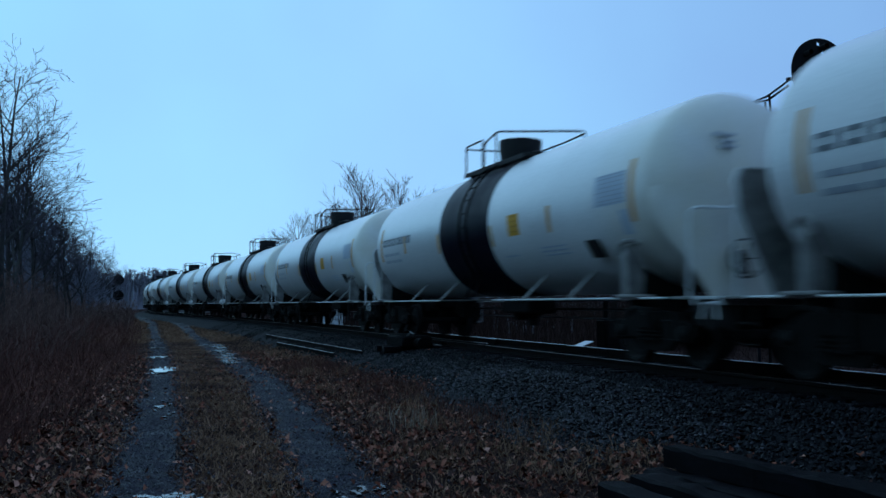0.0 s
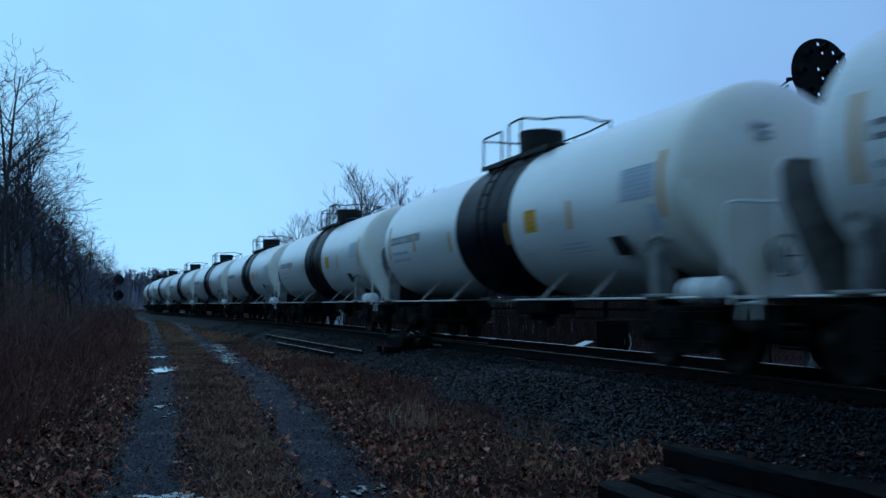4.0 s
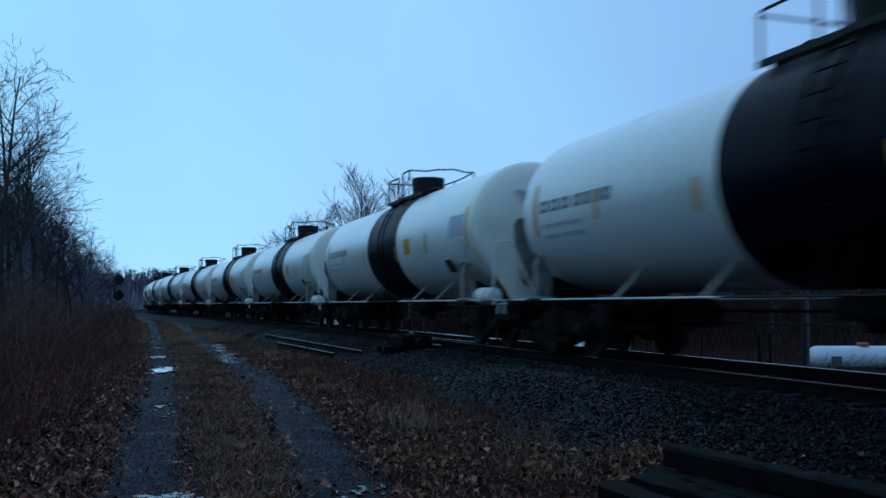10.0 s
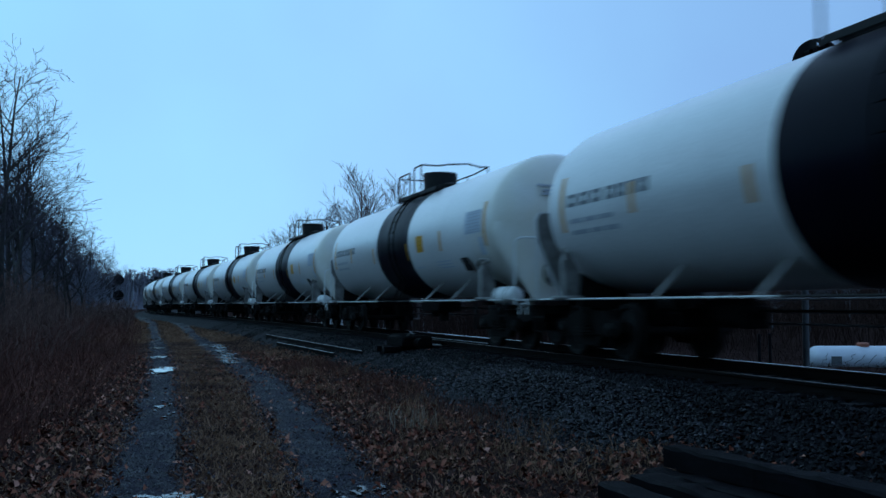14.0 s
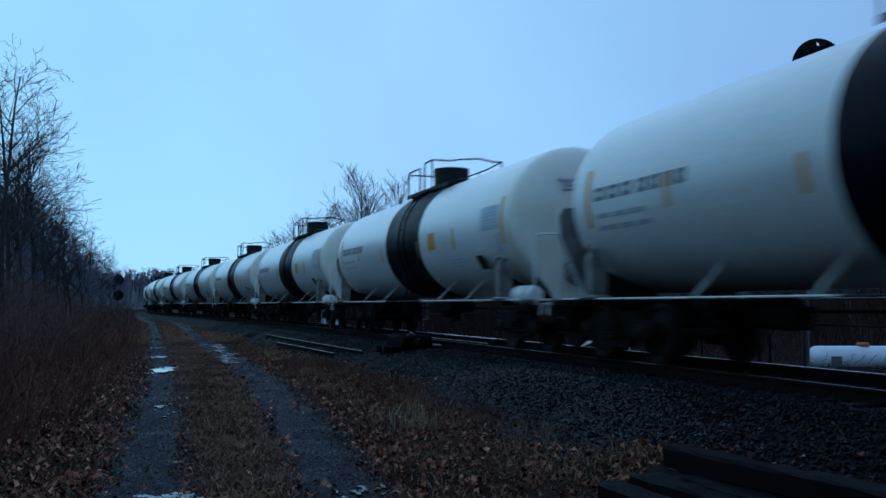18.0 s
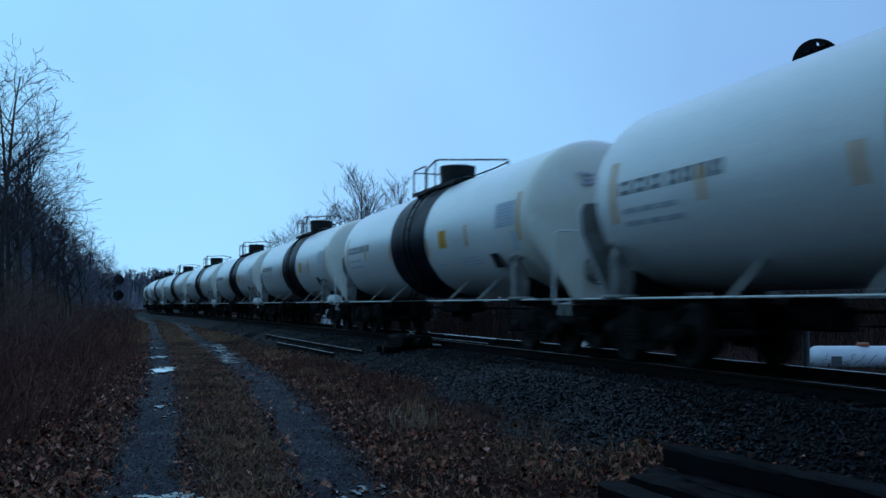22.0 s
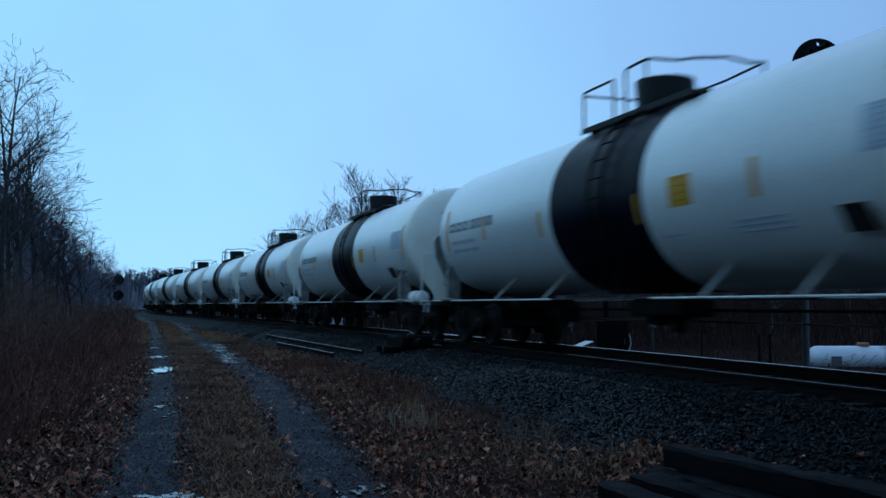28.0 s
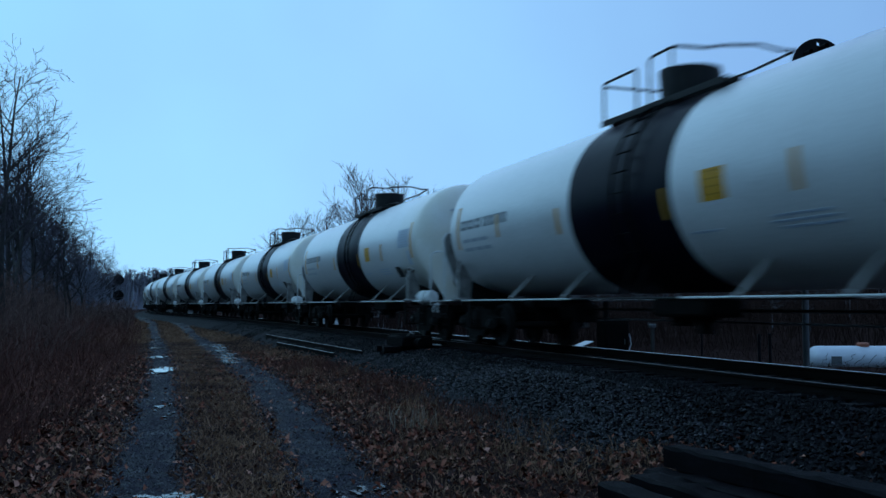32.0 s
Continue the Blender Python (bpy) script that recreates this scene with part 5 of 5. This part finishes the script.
def near_signal():
    s = thing("railroad_signal", "black disc railroad signal on a grey mast beside the track", "signal")
    s.location = (11.26, 13.42, -1.0)
    part("base", Shape().box((0, 0, 0.1), (0.7, 0.7, 0.5), 0.04), M_CONC, s, "concrete footing")
    part("mast", Shape().tube((0, 0, 0.3), (0, 0, 6.0), 0.055, 16), M_GALV, s, "dull grey steel mast")
    disc_head(s, 0.24, -0.24, 5.98, 178, True)
    part("mast_bracket", Shape().box((-0.02, -0.05, 5.9), (0.22, 0.2, 0.22), 0.03).tube((-0.3, -0.02, 5.86), (0.3, -0.12, 5.94), 0.035, 8).tube((-0.02, -0.05, 5.76), (-0.02, -0.05, 6.05), 0.07, 10), M_SIGNAL, s, "black bracket that carries the disc")
    part("service_platform", Shape().box((-0.36, 0.25, 5.16), (0.8, 0.6, 0.03), 0.005), M_SIGNAL, s, "small black service platform")
    part("platform_rail", Shape().pipe([(-0.06, -0.02, 5.98), (-0.72, -0.02, 5.53), (-0.72, 0.5, 5.5), (-0.3, 0.5, 5.6), (0.0, 0.3, 5.85)], 0.02, 6), M_SIGNAL, s, "black sloping guard rail")
    for x, y, z in ((-0.66, 0.0, 5.55), (-0.36, 0.5, 5.56)):
        part("rail_post", Shape().tube((x, y, z), (x + 0.02, y, 5.16), 0.02, 6), M_SIGNAL, s)


def far_signal():
    s = thing("railroad_signal", "black signal with two round heads on a post in the weeds", "signal")
    s.location = (-0.62, 116.5, -0.8)
    part("mast", Shape().tube((0, 0, 0), (0, 0, 5.2), 0.08, 12), M_GALV, s, "pale grey post")
    disc_head(s, 0, -0.2, 4.66, 182, False)
    disc_head(s, 0, -0.2, 2.8, 188, False)
    part("relay_box", Shape().box((-0.55, 0, 3.75), (0.35, 0.3, 0.7), 0.03), M_SIGNAL, s)


near_signal()
far_signal()


# ---------------------------------------------------------------- beside the track
def loose_rail(a, b, label):
    a, b = Vector(a), Vector(b)
    s = Shape().prism(rail_outline(), 1, 0.0, (b - a).length)
    ob = solid("loose_rail", s, M_RAIL, label, "rail", "loose rails on the shoulder")
    d = b - a
    ob.matrix_basis = Matrix.Translation(a) @ Matrix.Rotation(-math.atan2(d.x, d.y), 4, "Z") @ Matrix.Rotation(math.asin(d.z / d.length), 4, "X")
    part("worn_head", Shape().prism([(-0.027, 0.0005), (0.027, 0.0005), (0.02, 0.003), (-0.02, 0.003)], 1, 0.0, d.length), M_SCUFF, ob, smooth=None)


loose_rail((6.12, 24.7, -0.34), (5.82, 40.5, -0.37), "old rail lying on the ballast shoulder")
loose_rail((5.7, 26.4, -0.47), (5.42, 35.0, -0.48), "shorter old rail sunk in the stones of the shoulder")


def switch_machine():
    s = thing("switch_machine", "low black switch machine on long ties beside the track", "switch machine")
    x, y, _ = on_track(23.2, -1.6)
    s.matrix_basis = pose(x, y, -0.2, 0, 0, 0)
    for dy in (-0.35, 0.35):
        part("head_tie", Shape().box((0.1, dy, -0.02), (2.0, 0.25, 0.16), 0.02), M_TIE, s)
    part("housing", Shape().box((-0.1, 0, 0.17), (0.8, 1.5, 0.3), 0.05), M_TAR, s, "black cast housing")
    part("cover", Shape().box((-0.1, 0.2, 0.32), (0.6, 0.8, 0.06), 0.02), M_TAR, s)
    part("motor", Shape().lathe([(0.02, 0), (0.13, 0.02), (0.13, 0.4), (0.02, 0.42)], 14, Matrix.Translation((-0.1, -1.15, 0.15)) @ TURN_Y), M_TAR, s)
    part("throw_rod", Shape().tube((0.2, 0.1, 0.1), (1.6, 0.1, 0.1), 0.025, 8), M_TAR, s)
    part("lock_rod", Shape().tube((0.2, -0.15, 0.1), (1.6, -0.15, 0.1), 0.02, 8), M_TAR, s)
    part("hand_lever", Shape().pipe([(-0.3, -0.45, 0.3), (-0.3, -0.75, 0.42), (-0.3, -1.05, 0.38)], 0.02, 8), M_GALV, s)
    part("worn_plate", Shape().box((0.35, -0.75, 0.1), (0.1, 0.8, 0.03), 0.005), M_SHINE, s, "bright worn steel plate")


switch_machine()
# the switch points and a short guard rail inside the running rails
rail("switch_point", np.arange(20.5, 27.0, 1.0), lambda s: -SIDE + 0.09 + 0.012 * (27 - s), "machined switch point rail against the running rail")
rail("stock_guard_rail", np.arange(23.0, 27.5, 1.0), lambda s: SIDE - 0.14, "short guard rail inside the running rail")


def old_ties():
    rng = random.Random(77)

    def worn():
        """A tie with nibbled, uneven arrises."""
        t, n = Shape(), 16
        for k in range(n + 1):
            x = -1.3 + 2.6 * k / n
            ring = []
            for a, b in ((-0.12, -0.095), (0.12, -0.095), (0.125, 0.07), (0.1, 0.095), (-0.1, 0.095), (-0.125, 0.07)):
                j = 0.012 if b > 0 else 0.004
                ring.append((x, a + rng.uniform(-j, j), b + rng.uniform(-j, j)))
            t.v += ring
            if k:
                o = 6 * (k - 1)
                t.f += [(o + c, o + (c + 1) % 6, o + 6 + (c + 1) % 6, o + 6 + c) for c in range(6)]
        t.f += [tuple(range(6))[::-1], tuple(range(6 * n, 6 * n + 6))]
        return t.mesh("old_tie", M_TIE)
    rows = ((5.07, 6.4, -0.505, -83), (4.47, 6.08, -0.68, -86), (4.03, 6.0, -0.72, -90), (4.86, 6.38, -0.70, -82), (5.2, 6.42, -0.70, -84))
    for x, y, z, a in rows:
        o = new("old_tie", worn())
        o.matrix_basis = pose(x, y, z, 0, 0, a)
        tagged(o, "worn black creosoted tie stacked beside the ballast", "railroad tie", "stack of old ties")


old_ties()


# ---------------------------------------------------------------- beyond the track
def cabinet():
    s = thing("relay_cabinet", "dark steel relay cabinet on a stand beyond the track", "cabinet")
    s.location = (12.38, 22.25, -1.15)
    part("body", Shape().box((0, 0, 1.05), (0.72, 0.5, 1.2), 0.03), M_TAR, s)
    part("door", Shape().box((-0.02, -0.262, 1.05), (0.62, 0.02, 1.05), 0.008), M_TAR, s)
    part("handle", Shape().tube((0.2, -0.29, 1.0), (0.2, -0.29, 1.15), 0.012, 8), M_GALV, s)
    for q in (-0.28, 0.28):
        part("leg", Shape().box((q, 0, 0.23), (0.08, 0.4, 0.46), 0.01), M_GALV, s)
    part("conduit", Shape().tube((-0.2, 0, 1.6), (-0.2, 0, 2.25), 0.07, 10), M_TAR, s)
    part("cable_loop", Shape().pipe([(0.38, -0.1, 1.35), (0.47, -0.1, 1.2), (0.5, -0.1, 1.0), (0.42, -0.1, 0.82), (0.3, -0.1, 0.7)], 0.014, 6), M_PROPANE, s, "white cable")


def junction_post():
    s = thing("junction_post", "thin grey steel post with a pale cap", "post")
    s.location = (13.2, 21.6, -1.15)
    part("post", Shape().box((0, 0, 0.72), (0.08, 0.08, 1.45), 0.01), M_BACK, s)
    part("cap", Shape().box((0, 0, 1.5), (0.16, 0.16, 0.1), 0.02), M_GALV, s)


def propane_tank():
    s = thing("propane_tank", "white horizontal propane tank with a rusty lid on blocks", "propane tank")
    s.matrix_basis = pose(30.15, 32.4, -1.36, 0, 0, -18.8)
    prof = [(0.01, -2.4)] + [(0.5 * math.sin(a), -1.95 - 0.45 * math.cos(a)) for a in np.linspace(0.2, math.pi / 2, 8)] + [(0.5 * math.cos(a), 1.95 + 0.45 * math.sin(a)) for a in np.linspace(0, 1.37, 8)] + [(0.01, 2.4)]
    part("tank", Shape().lathe(prof, 32, TURN_X), M_PROPANE, s, "white tank with faint dark scrawls")
    part("lid", Shape().lathe([(0.02, 0.47), (0.26, 0.47), (0.26, 0.6), (0.2, 0.64), (0.02, 0.65)], 20), M_RUST, s, "rust-red valve lid")
    for q in (-1.3, 1.3):
        part("saddle", Shape().box((q, 0, -0.55), (0.25, 0.8, 0.42), 0.03), M_CONC, s, "concrete block")
    scr = random.Random(3)
    for i, (x, w) in enumerate(((-1.85, 0.3), (-0.75, 0.4), (-0.35, 0.3), (0.2, 0.3), (0.7, 0.4), (1.3, 0.5))):
        pts = []
        for j in range(6):
            a = -0.5 + 0.16 * j + scr.uniform(-0.1, 0.1)
            pts.append((x + w * (j / 5 - 0.5) + scr.uniform(-0.1, 0.1), -0.505 * math.cos(a), 0.505 * math.sin(a)))
        part("dark_streak", Shape().pipe(pts, 0.015, 5), M_INK, s)
    part("grey_patch", Shape().box((-1.35, -0.5, -0.1), (0.45, 0.02, 0.35), 0.004), M_GALV, s, "dull grey patch")


cabinet()
junction_post()
propane_tank()
for i, (u, d) in enumerate(((1341, 30), (1360, 30), (1240, 44))):
    x, y = bearing(u, d)
    z = float(lay(np.array([x]), np.array([y]))[0])
    solid("fence_post", Shape().tube((0, 0, -0.1), (0, 0, 1.5), 0.05, 8), M_TIE, "weathered dark wooden fence post", "post", "fence posts").location = (x, y, z)
x, y = bearing(1030, 27.5)
solid("metal_sheet", Shape().box((0, 0, 0), (0.5, 0.5, 0.02), 0.004, Matrix.Rotation(radians(-20), 4, "Y")), M_SHEET, "bent pale metal sheet on the ballast beyond the track", "sheet").location = (x, y, -0.25)


# A made-up shed shape for a bright patch of unknown kind beyond the track.
def shed():
    s = thing("white_shed", "small white shed shape standing in for a pale patch", "shed")
    x, y = bearing(588, 66)
    s.matrix_basis = pose(x, y, float(lay(np.array([x]), np.array([y]))[0]), 0, 0, -10)
    part("wall", Shape().box((0, 0, 1.0), (1.45, 1.8, 2.0), 0.01), M_STANDIN, s)
    part("roof", Shape().prism([(-0.85, 2.0), (0.85, 2.0), (0.0, 2.45)], 1, -1.0, 1.0), M_GRIME, s, "dark low roof")
    part("door", Shape().box((0.1, -0.91, 0.9), (0.7, 0.03, 1.7), 0.005), M_STANDIN, s)


shed()
# ---------------------------------------------------------------- what moves
SPEED = 13.778
# the train runs a hand ahead of or behind an even pace
SLACK = ((0, 7.0, 7.5, 8.2, 9.4, 10.7, 12, 13.3, 17.2, 18.6, 25.1, 27.7, 32), (0.17, 0.14, 0.45, 0.52, 0.44, 0.35, 0.2, 0.11, -0.05, -0.1, -0.1, 0.0, 0.06))
BEATS = [0.5 * i for i in range(65)]


def car_place(k, t):
    return 9.84 + SPEED * (2.004 + 1.3137 * k - t) + float(np.interp(t, *SLACK))


def car_pose(s):
    """Both trucks stand on the track's line."""
    a, b = Vector(on_track(s - 7.05)), Vector(on_track(s + 7.05))
    mid, d = (a + b) / 2, b - a
    return pose(mid.x, mid.y, 0, 0, 0, -math.degrees(math.atan2(d.x, d.y)))


def motions():
    for k, car in zip(CARS, train):
        walk(car, [(t, car_pose(car_place(k, t))) for t in BEATS])
        # the wheels roll while the car is near
        near = [frame_no / 30 for frame_no in range(961) if -12 < car_place(k, frame_no / 30) < 34]
        if not near:
            continue
        times = sorted({0.0, 32.0, *near})
        for axle in [o for o in car.children_recursive if o.name.startswith("wheelset")]:
            at = axle.location.copy()
            walk(axle, [(t, Matrix.Translation(at) @ Matrix.Rotation((min(max(t, near[0]), near[-1]) - near[0]) * SPEED / 0.457, 4, "X")) for t in times])


motions()
